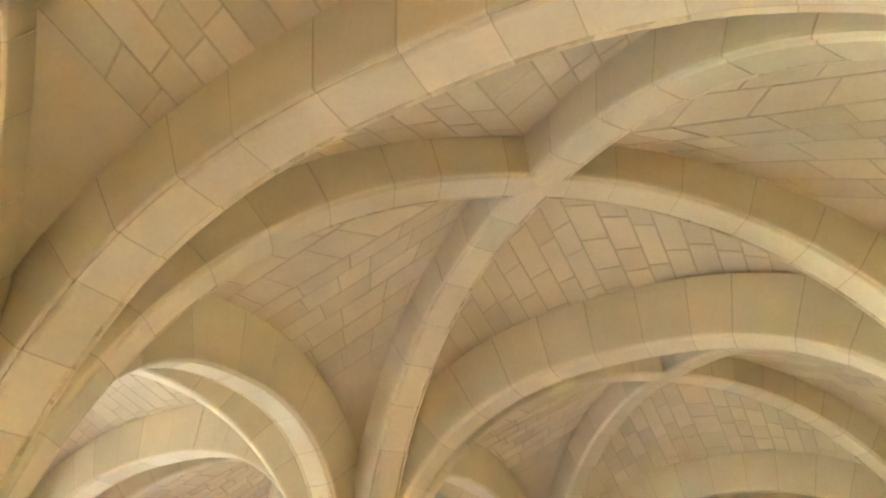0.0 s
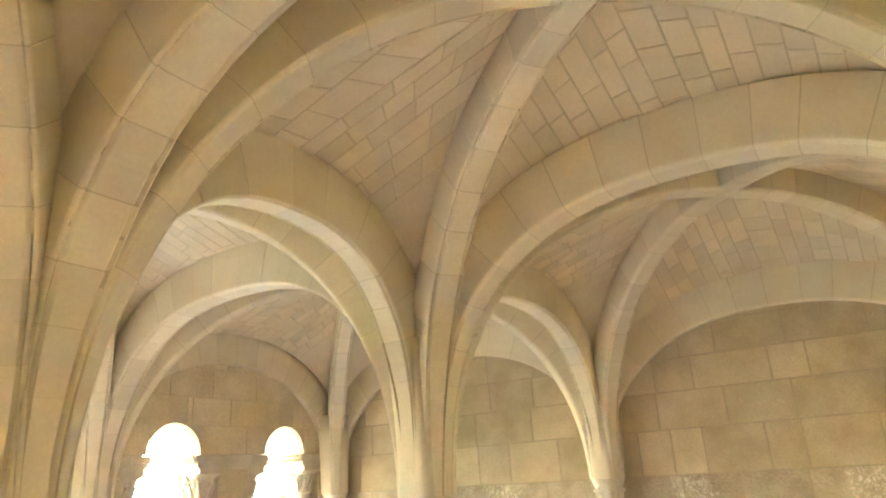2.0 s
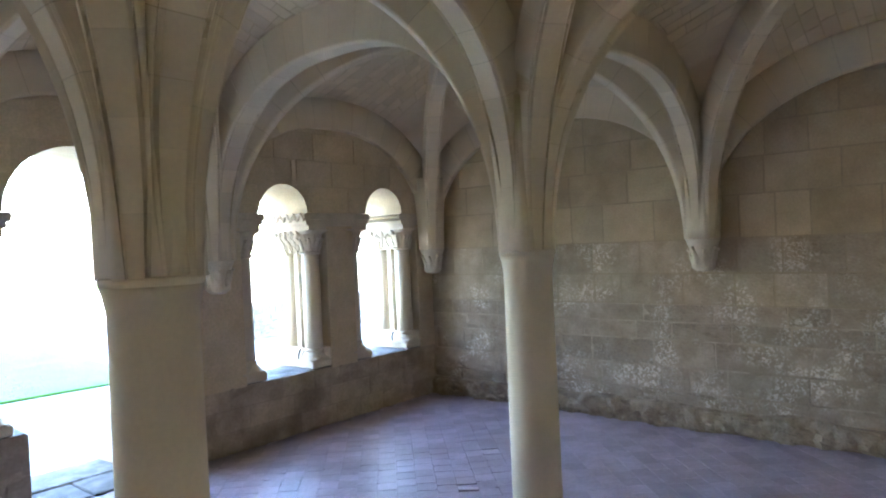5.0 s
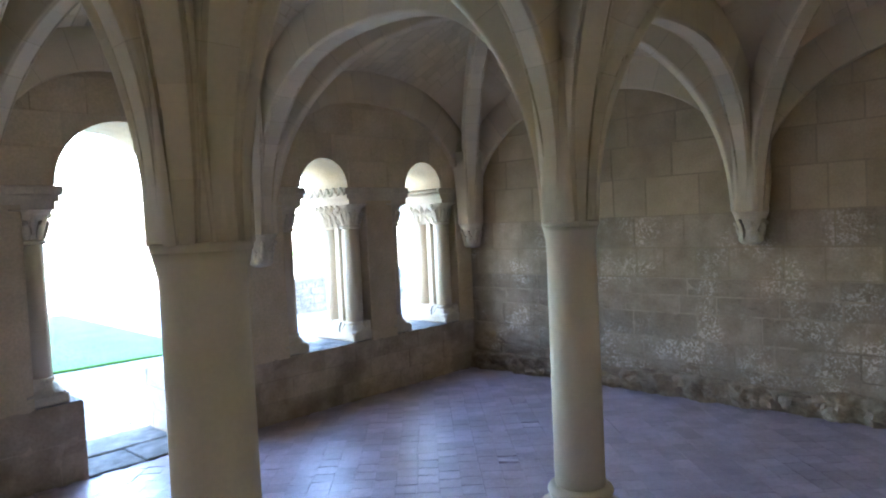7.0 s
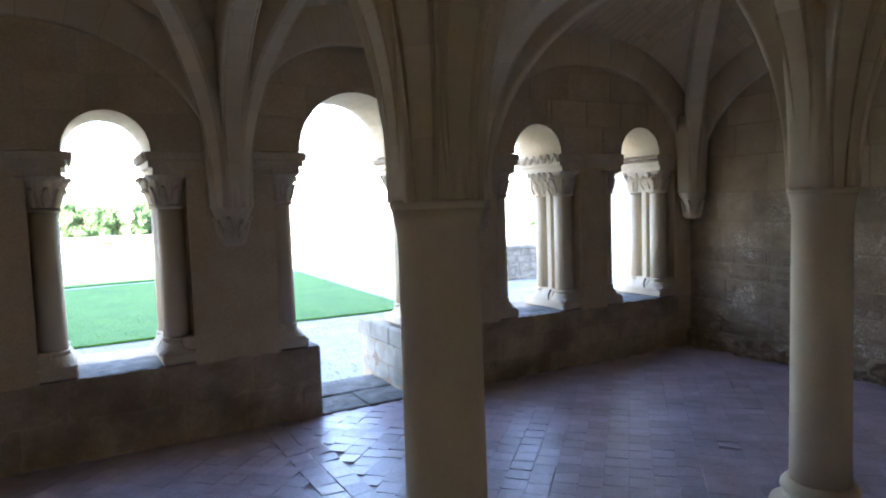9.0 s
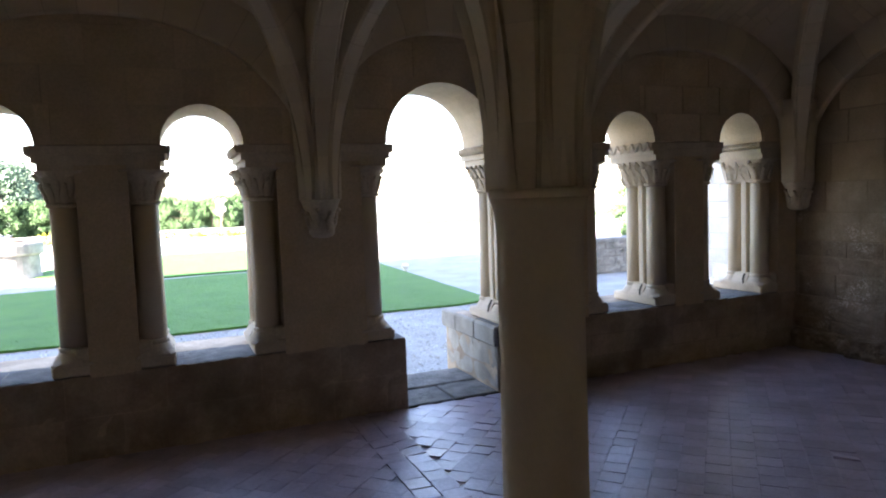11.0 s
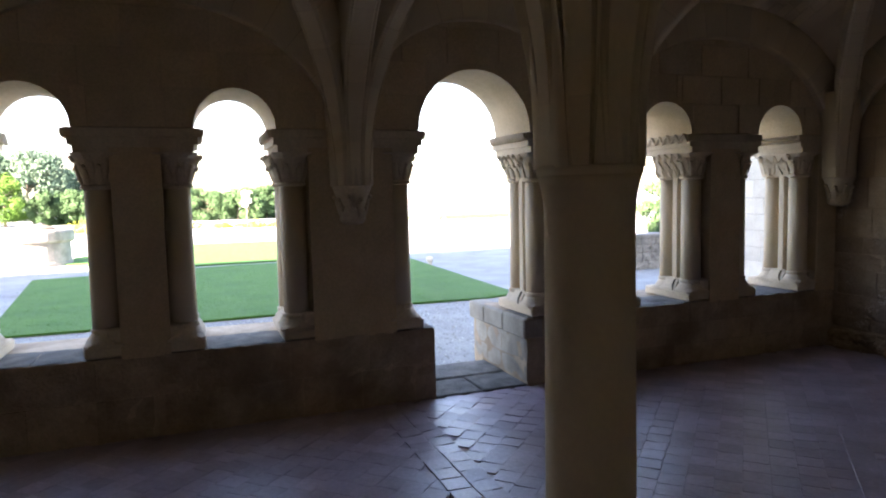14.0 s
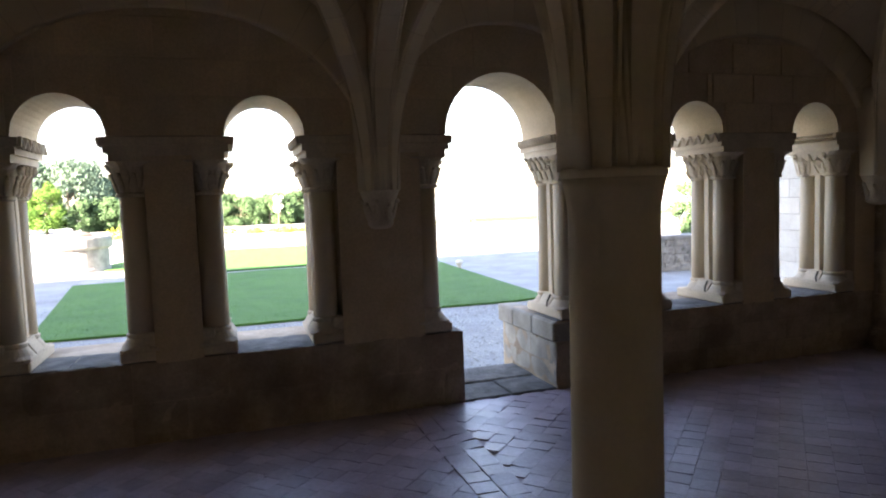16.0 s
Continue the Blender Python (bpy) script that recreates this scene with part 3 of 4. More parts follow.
for k, (x0, x1) in enumerate(zip(edges[::2], edges[1::2])):
    c0, c1 = (0.0 if k == 0 else 1.0), (0.0 if k == 5 else 1.0)
    bm = bmesh.new()
    box(bm, x0 + 0.13 * c0, x1 - 0.13 * c1, YF + 0.17, JAMB - 0.10, 0.58, 2.05)
    box(bm, x0 + 0.185 * c0, x1 - 0.185 * c1, YF - 0.003, YF + 0.17, 0.58, 2.05)
    box(bm, x0 + 0.15 * c0, x1 - 0.15 * c1, JAMB - 0.10, YO - 0.06, 0.58, 2.05)
    front_part("pier", bm, M_STONE)
    bm = bmesh.new()
    ax0, ax1 = x0 - 0.085 * c0, x1 + 0.085 * c1
    box(bm, ax0, ax1, YF - 0.006, YO + 0.03, 2.12, SPRING - 0.004, 0.006)
    box(bm, ax0 + 0.02, ax1 - 0.02, YF - 0.003, YO + 0.02, 2.07, 2.12)
    box(bm, ax0 + 0.05, ax1 - 0.05, YF, YO + 0.01, 2.01, 2.07)
    abacus = front_part("abacus", bm, M_CARVED)
    bm = bmesh.new()
    box(bm, x0 - 0.05 * c0, x1 + 0.05 * c1, YF + 0.002, YO - 0.02, 0.597, 0.68, 0.014)
    box(bm, x0 + 0.10 * c0, x1 - 0.10 * c1, YF + 0.012, YO - 0.08, 0.68, 0.80, 0.012)
    front_part("pier_foot", bm, M_CARVED)
    west = 0.022 if k >= 2 else 0.0      # the shafts stand a little off the middle of their abacus
    for x, sgn in ((x0 - west, -1), (x1 - (west if k != 3 else 0.012), 1)):
        if (k == 0 and sgn < 0) or (k == 5 and sgn > 0):
            continue
        bm = bmesh.new()
        lo, hi = sorted((x - sgn * 0.02, x - sgn * 0.15))
        box(bm, lo, hi, 3.575, 3.645, 0.78, 1.80, 0.006)
        front_part("pilaster_strip", bm, M_SHAFT)
        bm = bmesh.new()
        prism(bm, [(1.78, x - sgn * 0.02), (1.82, x - sgn * 0.01), (1.95, x + sgn * 0.035), (2.012, x + sgn * 0.06)], x - sgn * 0.15, YF + 0.10, JAMB + 0.06)
        style = {3: "leaves", 4: "interlace", 5: "palmette"}.get(k, "leaves") if sgn < 0 else ("interlace", "leaves", "leaves", "leaves", "palmette", "leaves")[k]
        carved_face(bm, x, sgn, style)
        front_part("carved_band", bm, M_CARVED, {"leaves": "curling carved leaves", "interlace": "interlaced carved stems", "palmette": "carved palmettes in curved fields"}[style])
        bm = bmesh.new()
        prism(bm, [(0.675, x + sgn * 0.05), (0.70, x + sgn * 0.045), (0.78, x - sgn * 0.005), (0.80, x - sgn * 0.01)], x - sgn * 0.15, YF + 0.20, JAMB - 0.09)
        base = front_part("sloped_base", bm, M_CARVED)
        # a solid black strip paints the shade of the gap between base blocks
        if sgn < 0 and k >= 3:
            bm = bmesh.new()
            y = YF + 0.245
            for (ya, za, xa), (yb, zb, xb) in (((y - 0.03, 0.690, 0.052), (y, 0.735, 0.030)), ((y, 0.735, 0.030), (y + 0.004, 0.79, -0.004))):
                rings = [[bm.verts.new((x - e + dx, yy + dy, z)) for dx, dy in ((-0.004, -0.007), (-0.004, 0.007), (0.03, 0.007), (0.03, -0.007))] for yy, z, e in ((ya, za, xa), (yb, zb, xb))]
                for i in range(4):
                    bm.faces.new((rings[0][i], rings[0][(i + 1) % 4], rings[1][(i + 1) % 4], rings[1][i]))
                bm.faces.new(rings[0][::-1])
                bm.faces.new(rings[1])
            front_part("open_joint", bm, M_GAP, "black strip for the shade in an open joint", under=base)
        # a wavy or toothed ornament along the abacus
        bm = bmesh.new()
        abacus_carving(bm, x0 if sgn < 0 else x1, sgn, style)
        front_part("abacus_ornament", bm, M_CARVED, under=abacus)
        for y, r, out in ((YF + 0.132, 0.092, 0.0), (JAMB - 0.03, 0.070, 0.02)):
            xs = x - sgn * r
            bm = bmesh.new()
            lathe(bm, [(r * 1.02, 0.79), (r, 1.2), (r * 0.98, 1.78)], 24, (xs, y, 0))
            shaft = front_part("colonnette", bm, M_SHAFT, "slim round limestone shaft")
            shaft.data.shade_smooth()
            bm = bmesh.new()
            lathe(bm, [(r + 0.052, 0.675), (r + 0.05, 0.69), (r + 0.045, 0.71), (r + 0.018, 0.75), (r + 0.008, 0.762), (r + 0.014, 0.775), (r + 0.014, 0.79), (r, 0.80)], 24, (xs, y, 0), (0, 1))
            front_part("colonnette_base", bm, M_CARVED, under=shaft)
            front_part("capital", carved_capital(xs, y, 1.765, 2.015, r, k), M_CARVED, "carved leaf capital", shaft)
bm = bmesh.new()
box(bm, DOOR + 0.44, DOOR + 0.75, 4.255, 4.50, -0.3, 0.51, 0.015)
front_part("bench_end", bm, M_PLINTH)
for y0, y1 in ((YF - 0.012, 3.74), (3.745, 4.17), (4.175, 4.53)):
    bm = bmesh.new()
    box(bm, DOOR + 0.405, DOOR + 0.60, y0, y1, 0.412, 0.588 - 0.004 * (y0 > 4), 0.014)
    front_part("jamb_stone", bm, M_JAMB)
rng = random.Random(71)
for x0, x1 in ((XW - 0.5, DOOR - 0.41), (DOOR + 0.45, XE + 0.5)):
    for y0, y1, drop in ((YF + 0.012, 3.80, 0.0), (3.806, 4.27, 0.022)):
        x = x0
        while x < x1 - 0.01:
            e = x + rng.uniform(0.55, 1.05)
            e = x1 if x1 - e < 0.4 else e
            bm = bmesh.new()
            nx, ny = max(4, int((e - x) / 0.07)), 6
            grid = []
            for b in range(ny + 1):
                row = []
                for a in range(nx + 1):
                    px, py = x + 0.003 + (e - x - 0.006) * a / nx, y0 + (y1 - y0) * b / ny
                    worn = 0.010 * abs(noise.noise(Vector((px * 7, py * 7, 3)))) + (0.006 * rng.random() if b in (0, ny) or a in (0, nx) else 0)
                    row.append(bm.verts.new((px, py + (0.006 * noise.noise(Vector((px * 12, 0, 0))) if b in (0, ny) else 0), 0.601 - drop - worn)))
                grid.append(row)
            for b in range(ny):
                for a in range(nx):
                    bm.faces.new((grid[b][a], grid[b][a + 1], grid[b + 1][a + 1], grid[b + 1][a]))
            edge = bmesh.ops.extrude_edge_only(bm, edges=[q for q in bm.edges if q.is_boundary])["geom"]
            for v in edge:
                if isinstance(v, bmesh.types.BMVert):
                    v.co.z = 0.57
            front_part("sill_slab", bm, M_SILL if drop < 0.01 else M_SLATE, "grey weathered sill slab")
            x = e
for name, a in (("wall_end", (XE, XE + 0.6, YK - 0.6, YO)), ("wall_side", (XW - 0.6, XW, YK - 0.6, YO)), ("wall_back", (XW, XE, YK - 0.6, YK))):
    bm = bmesh.new()
    box(bm, *a, -0.3, 4.1)
    ob = part(name, bm, M_STONE)
    tagged(ob, "coursed limestone ashlar wall of the vaulted room", "wall", kind="structure")
bm = bmesh.new()
box(bm, XW, XE, YK, YF + 0.02, -0.3, -0.0065)
tagged(part("floor", bm, M_GROUT), "old terracotta tile floor with dusty joints", "floor", kind="structure")

# ---- outside ----
def sheet(name, points, z, mat, label, category):
    bm = bmesh.new()
    low = [bm.verts.new((x, y, z - 0.03)) for x, y in points]
    high = [bm.verts.new((x, y, z)) for x, y in points]
    bm.faces.new(high)
    for i in range(len(points)):
        j = (i + 1) % len(points)
        bm.faces.new((low[i], low[j], high[j], high[i]))
    return tagged(part(name, bm, mat), label, category, kind="structure")


bm = bmesh.new()
bmesh.ops.create_grid(bm, x_segments=8, y_segments=8, size=2000, matrix=Matrix.Translation((0, 0, -0.2)))
tagged(part("ground", bm, M_GRAVEL), "pale sunlit gravel ground reaching the horizon", "ground", kind="structure")
LAWN = "short mown green lawn, partly in the building's shade"
sheet("lawn", [(-3.85, 8.95), (-1.2, 8.88), (1.6, 8.98), (3.6, 8.86), (4.1, 9.0), (4.36, 9.5), (4.45, 12.0), (4.66, 17.0), (0.0, 17.35), (-3.5, 16.6), (-4.8, 16.45), (-4.1, 10.4)], -0.16, M_LAWN, LAWN, "lawn")
sheet("lawn_beyond", [(-3.3, 17.6), (0.0, 17.85), (3.6, 17.9), (3.7, 26.8), (-3.6, 27.2), (-4.9, 22.4), (-4.7, 20.3), (-4.0, 19.9)], -0.16, M_LAWN, "sunlit mown lawn beyond a narrow gravel path", "lawn")

sheet("far_lawn", [(9, 42), (40, 42), (42, 50), (9, 50)], -0.16, M_LAWN, "far strip of sunlit lawn beyond the court", "lawn")


def grass():
    """Upright blades along the near lawn and its edge."""
    rng = random.Random(3)
    verts, faces = [], []
    for k in range(5000):
        x, y = rng.uniform(-4.9, 4.0), 8.9 + 9 * rng.random() ** 2
        h, a = rng.uniform(0.010, 0.022), rng.uniform(0, 6.28)
        n = len(verts)
        verts += [(x, y, -0.16), (x + 0.012 * math.cos(a), y + 0.012 * math.sin(a), -0.16), (x + rng.uniform(-0.02, 0.02), y + rng.uniform(-0.02, 0.02), -0.16 + h)]
        faces.append((n, n + 1, n + 2))
    me = bpy.data.meshes.new("grass")
    me.from_pydata(verts, [], faces)
    me.materials.append(M_LAWN)
    tagged(new("grass", me), "short green grass blades of the lawn", "grass", kind="stuff")


grass()

def pebbles():
    rng = random.Random(9)
    verts, faces = [], []
    for k in range(7000):
        x, y = rng.uniform(-4.5, 4.5), 4.3 + 4.6 * rng.random()
        r = rng.uniform(0.008, 0.022)
        n = len(verts)
        a = rng.uniform(0, 6.28)
        verts += [(x + r * math.cos(a + i * 1.571) * rng.uniform(0.7, 1.3), y + r * math.sin(a + i * 1.571) * rng.uniform(0.7, 1.3), -0.201) for i in range(4)]
        verts.append((x + rng.uniform(-0.3, 0.3) * r, y, -0.2 + r * 0.8))
        faces += [(n + i, n + (i + 1) % 4, n + 4) for i in range(4)]
    me = bpy.data.meshes.new("gravel")
    me.from_pydata(verts, [], faces)
    me.materials.append(M_PEBBLE)
    tagged(new("gravel", me), "loose pale grey gravel stones on the path", "gravel", kind="stuff")


pebbles()

# the rest of the building, which shades the court
for name, a in (("building_upper", (-60, 14, YK - 0.6, YO, 4.3, 12.0)), ("building_west", (-60, XW - 0.62, YK - 0.6, YO, -0.3, 4.3)), ("building_east", (XE + 0.62, 7.0, YK - 0.6, YO, -0.3, 4.3))):
    bm = bmesh.new()
    box(bm, *a)
    tagged(part(name, bm, M_STONE), "limestone body of the old building round the room", "building", kind="structure")


def ashlar(parent, origin, u, n, courses, length, mat, seed, rough=0.0, block=(0.34, 0.62), thick=0.03, clear=None, joint=0.006, name="stone"):
    """Courses of dressed stones on a wall: origin at its foot, u along it, n out of it. rough: depth of erosion."""
    rng = random.Random(seed)
    u, n, origin = Vector(u), Vector(n), Vector(origin)
    count = 0
    for z0, z1 in zip(courses, courses[1:]):
        s = -rng.uniform(0.05, 0.3)
        while s < length:
            e = s + rng.uniform(*block)
            a, b = max(0.0, s), min(length, e)
            s = e
            spans = [(a, b)]
            if clear:
                spans = clear(a, b, z0, z1)
            for a, b in spans:
                if b - a < 0.05:
                    continue
                g = joint / 2 + rng.uniform(0, 0.002)
                nu, nz = ((6, 4) if rough > 0.01 else (3, 2)) if rough else (1, 1)
                deep = rough
                bm = bmesh.new()
                grid = []
                tilt = rng.uniform(-0.003, 0.003)
                for j in range(nz + 1):
                    row = []
                    for i in range(nu + 1):
                        uu = a + g + (b - a - 2 * g) * i / nu
                        zz = z0 + g + (z1 - z0 - 2 * g) * j / nz
                        d = thick + tilt * (i / nu - 0.5)
                        if rough:
                            d += deep * noise.fractal(Vector((uu * 9, zz * 9, seed)), 0.5, 2.1, 4) - deep * 0.3
                            if i in (0, nu) or j in (0, nz):
                                d -= 0.004 + deep * 0.4 * rng.random()
                        row.append(bm.verts.new(origin + u * uu + n * d + Vector((0, 0, zz))))
                    grid.append(row)
                for j in range(nz):
                    for i in range(nu):
                        bm.faces.new((grid[j][i], grid[j][i + 1], grid[j + 1][i + 1], grid[j + 1][i]))
                ring = [grid[0][i] for i in range(nu + 1)] + [grid[j][nu] for j in range(1, nz + 1)] + [grid[nz][i] for i in range(nu - 1, -1, -1)] + [grid[j][0] for j in range(nz - 1, 0, -1)]
                back = [bm.verts.new(v.co - n * (max(0.0, (v.co - origin).dot(n)) + 0.01) - ((v.co - (origin + u * ((a + b) / 2) + Vector((0, 0, (z0 + z1) / 2)))) * -0.004)) for v in ring]
                for i in range(len(ring)):
                    j = (i + 1) % len(ring)
                    bm.faces.new((ring[i], back[i], back[j], ring[j]))
                part(name, bm, mat, parent)
                count += 1
    return count


# low garden wall and the projecting wing
wing = holder("wing_wall", (7.0, 4.2, 0), "pale limestone ashlar wall of the projecting wing", "wall", kind="structure")
bm = bmesh.new()
box(bm, 0.04, 1.5, 0, 2.4, -0.3, 6.0)
part("body", bm, M_JAMB, wing)
ashlar(wing, (0.04, 0, 0), (0, 1, 0), (-1, 0, 0), [-0.2, 0.04, 0.27, 0.52, 0.74, 1.0, 1.25, 1.5, 1.78, 2.1, 2.4, 2.75, 3.1, 3.6], 2.4, M_PALE, 5, rough=0.006, block=(0.25, 0.5), joint=0.007)
garden = holder("garden_wall", (7.4, 11.1, -0.2), "low grey rubble garden wall with flat coping", "wall", kind="structure")
bm = bmesh.new()
box(bm, 0, 9, 0, 0.45, 0, 0.74)
part("core", bm, M_SILL, garden)
bm = bmesh.new()
box(bm, -0.04, 9, -0.05, 0.5, 0.74, 0.82, 0.01)
part("coping", bm, M_GREY, garden)
ashlar(garden, (0, 0, 0), (1, 0, 0), (0, -1, 0), [0, 0.2, 0.4, 0.58, 0.74], 5, M_GREY, 8, rough=0.03, block=(0.2, 0.45), joint=0.015)


def well(x, y):
    top = holder("stone_well", (x, y, -0.2), "large round weathered stone well head with a domed lid", "well")
    bm = bmesh.new()
    lathe(bm, [(0.95, 0), (0.95, 0.1), (0.93, 0.14), (0.92, 0.72)], 32)
    part("drum", bm, M_GREY, top)
    bm = bmesh.new()
    lathe(bm, [(0.8, 0.68), (0.98, 0.70), (1.04, 0.76), (1.04, 1.0), (1.01, 1.06), (0.8, 1.07)], 32)
    part("rim", bm, M_GREY, top)
    bm = bmesh.new()
    lathe(bm, [(0.6, 1.06), (0.5, 1.13), (0.3, 1.2), (0.05, 1.22)], 24)
    part("lid", bm, M_BARK, top, "dark domed lid", True)


well(-5.55, 20.9)


def tree(x, y, height, spread, seed, leaves=2200, leaf=0.2, mat=M_LEAF, name="tree", label="leafy green deciduous tree beyond the lawn", low=0.12):
    rng = random.Random(seed)
    top = holder(name, (x, y, -0.2), label, name, "trees beyond the garden")
    bm = bmesh.new()
    limbs = []
    lathe(bm, [(height * 0.03, 0), (height * 0.022, height * 0.2), (height * 0.012, height * 0.7)], 8)
    for k in range(9):
        a, z = rng.uniform(0, 6.28), height * rng.uniform(0.15, 0.6)
        end = Vector((math.cos(a) * spread * 0.7, math.sin(a) * spread * 0.7, z + height * rng.uniform(0.1, 0.3)))
        start = Vector((0, 0, z))
        limbs.append(end)
        d = (end - start)
        bmesh.ops.create_cone(bm, segments=5, radius1=height * 0.009, radius2=height * 0.003, depth=d.length, cap_ends=True, matrix=Matrix.Translation((start + end) / 2) @ d.to_track_quat("Z", "Y").to_matrix().to_4x4())
    part("trunk", bm, M_BARK, top)
    clumps = []
    for k in range(34):
        a, z = rng.uniform(0, 6.28), rng.uniform(low, 0.95)
        r = spread * math.sqrt(max(0.05, 1 - ((z - 0.5) / 0.52) ** 2)) * rng.uniform(0.35, 0.95)
        clumps.append((Vector((math.cos(a) * r, math.sin(a) * r, z * height)), spread * rng.uniform(0.2, 0.4)))
    verts, faces = [], []
    for k in range(leaves):
        c, r = clumps[rng.randrange(len(clumps))]
        d = Vector((rng.gauss(0, 1), rng.gauss(0, 1), rng.gauss(0, 0.8))).normalized() * r * rng.random() ** 0.35
        p = c + d
        s = leaf * rng.uniform(0.6, 1.3)
        nrm = (d.normalized() + Vector((rng.uniform(-1, 1), rng.uniform(-1, 1), rng.uniform(-0.3, 1)))).normalized()
        t = nrm.orthogonal().normalized()
        t.rotate(Matrix.Rotation(rng.uniform(0, 6.28), 3, nrm))
        b = nrm.cross(t)
        n = len(verts)
        verts += [p - t * s, p + b * s * 0.45 + nrm * s * 0.1, p + t * s, p - b * s * 0.45 + nrm * s * 0.1]
        faces.append((n, n + 1, n + 2, n + 3))
    me = bpy.data.meshes.new("crown")
    me.from_pydata(verts, [], faces)
    me.materials.append(mat)
    ob = new("crown", me)
    ob.parent = top
    return top


rng = random.Random(11)
# tall trees to the west, their haze put into the leaf colour, a bright one in front of them, then the hedge of small
# trees
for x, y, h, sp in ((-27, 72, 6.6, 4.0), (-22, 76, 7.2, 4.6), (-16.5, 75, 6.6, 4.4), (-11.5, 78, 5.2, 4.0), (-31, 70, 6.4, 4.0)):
    tree(x, y, h, sp, int(abs(x) * 7), 15000, 0.17, M_FAR_HAZE, label="tall green tree behind the garden, haze in its leaf colour")
for x, y, h, sp in ((-17.5, 58, 4.2, 1.9), (-14.6, 57.5, 4.0, 1.8), (-20.5, 59, 3.6, 2.0)):
    tree(x, y, h, sp, int(abs(x) * 5), 10000, 0.10, M_BRIGHT, label="bright green leafy tree behind the garden")
for k in range(19):
    tree(-12 + k * 1.2, 58 + rng.uniform(-1, 1), rng.uniform(2.3, 2.9), 1.35, 100 + k, 8500, 0.10, label="small round-crowned tree in a hedge row", low=0.05)
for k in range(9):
    tree(-10 + k * 5, 130 + rng.uniform(-8, 8), rng.uniform(2.8, 3.8), 3.8, 200 + k, 2500, 0.32, M_FAR_HAZE, label="distant green tree on the skyline, haze in its leaf colour", low=0.05)


tree(14.6, 18.0, 2.4, 0.8, 333, 4500, 0.07, label="sunlit green small tree behind the garden wall", low=0.1)


def border_bush(x, y, r, seed, mat=None, label="low yellow-green rounded bush in the garden border", lift=0.0):
    rng = random.Random(seed)
    verts, faces = [], []
    for k in range(420):
        d = Vector((rng.gauss(0, 1), rng.gauss(0, 1), abs(rng.gauss(0, 1)))).normalized()
        p = Vector((d.x * r, d.y * r, d.z * r * (0.65 + lift * 1.8))) * rng.random() ** 0.3
        s = rng.uniform(0.04, 0.1)
        t = d.orthogonal().normalized()
        t.rotate(Matrix.Rotation(rng.uniform(0, 6.28), 3, d))
        b = d.cross(t)
        n = len(verts)
        verts += [p - t * s, p + b * s * 0.6, p + t * s + d * s * 0.5, p - b * s * 0.6]
        faces.append((n, n + 1, n + 2, n + 3))
    me = bpy.data.meshes.new("bush")
    me.from_pydata(verts, [], faces)
    me.materials.append(mat or M_FLOWER)
    ob = new("bush", me)
    ob.location = (x, y, -0.2)
    tagged(ob, label, "bush", "border bushes")


for k, (x, y, r) in enumerate(((-1.1, 43, 0.65), (0.55, 42, 0.65), (2.4, 40.7, 0.8), (3.6, 41.5, 0.45), (4.7, 40.5, 0.75), (-4.6, 42, 0.6), (-7.3, 41.8, 1.1))):
    border_bush(x, y, r, 40 + k)
border_bush(1.65, 42.4, 0.4, 61, M_LEAF, "small dark green bush at the garden edge")
tree(3.0, 55.6, 2.5, 0.5, 62, 900, 0.09, M_WHITE, label="small white blossoming tree before the hedge", low=0.45)
edge = holder("border_edging", (0, 46, -0.2), "line of pale rough stones along the garden border", "edging")
rng = random.Random(21)
for k in range(60):
    bm = bmesh.new()
    r = rng.uniform(0.12, 0.25)
    bmesh.ops.create_icosphere(bm, subdivisions=1, radius=r, matrix=Matrix.Translation((-14 + k * 0.5, rng.uniform(-0.2, 0.2) - 3.5, r * 0.5)) @ Matrix.Diagonal((1.4, 1, 0.7, 1)))
    part("stone", bm, M_WORN, edge)
bm = bmesh.new()
lathe(bm, [(0.07, 0), (0.085, 0.05), (0.05, 0.07), (0.06, 0.10), (0.10, 0.14), (0.11, 0.20), (0.09, 0.26), (0.03, 0.29)], 16)
ob = part("garden_light", bm, M_PALE)
ob.location = (4.66, 14.8, -0.2)
ob.scale = (0.95, 0.95, 0.75)
tagged(ob, "small grey garden ground light beside the lawn", "ground light")

# ---- dressed stones of the walls ----
end = bpy.data.objects["wall_end"]
ROWS_END = [0.20, 0.33, 0.56, 0.81, 0.98, 1.15, 1.44, 1.75, 2.13, 2.45, 2.74, 3.02, 3.32]
for k, (z0, z1) in enumerate(zip(ROWS_END, ROWS_END[1:])):
    worn = max(0.004, 0.018 - 0.0022 * k)
    ashlar(end, (XE, YK, 0), (0, 1, 0), (-1, 0, 0), [z0, z1], YF - YK, M_WORN if k < 5 else (M_AGED if k < 7 else M_WALL), 31 + k, rough=worn, block=(0.26, 0.66), thick=0.026 - 0.0006 * k, joint=0.014 if k < 6 else 0.012)
bm = bmesh.new()
box(bm, XE - 0.03, XE + 0.01, YK, YF, -0.01, 0.19)
part("earthy_bed", bm, M_DARK, end, "dark earthy bed of the wall's foot")
for z0, z1, d in ((0.192, 1.15, 0.009), (1.15, 3.32, 0.0105)):
    bm = bmesh.new()
    box(bm, XE - d, XE + 0.01, YK, YF, z0, z1)
    part("mortar_bed", bm, M_PLINTH if z0 < 1 else M_BED, end, "sandy mortar between the wall's stones")


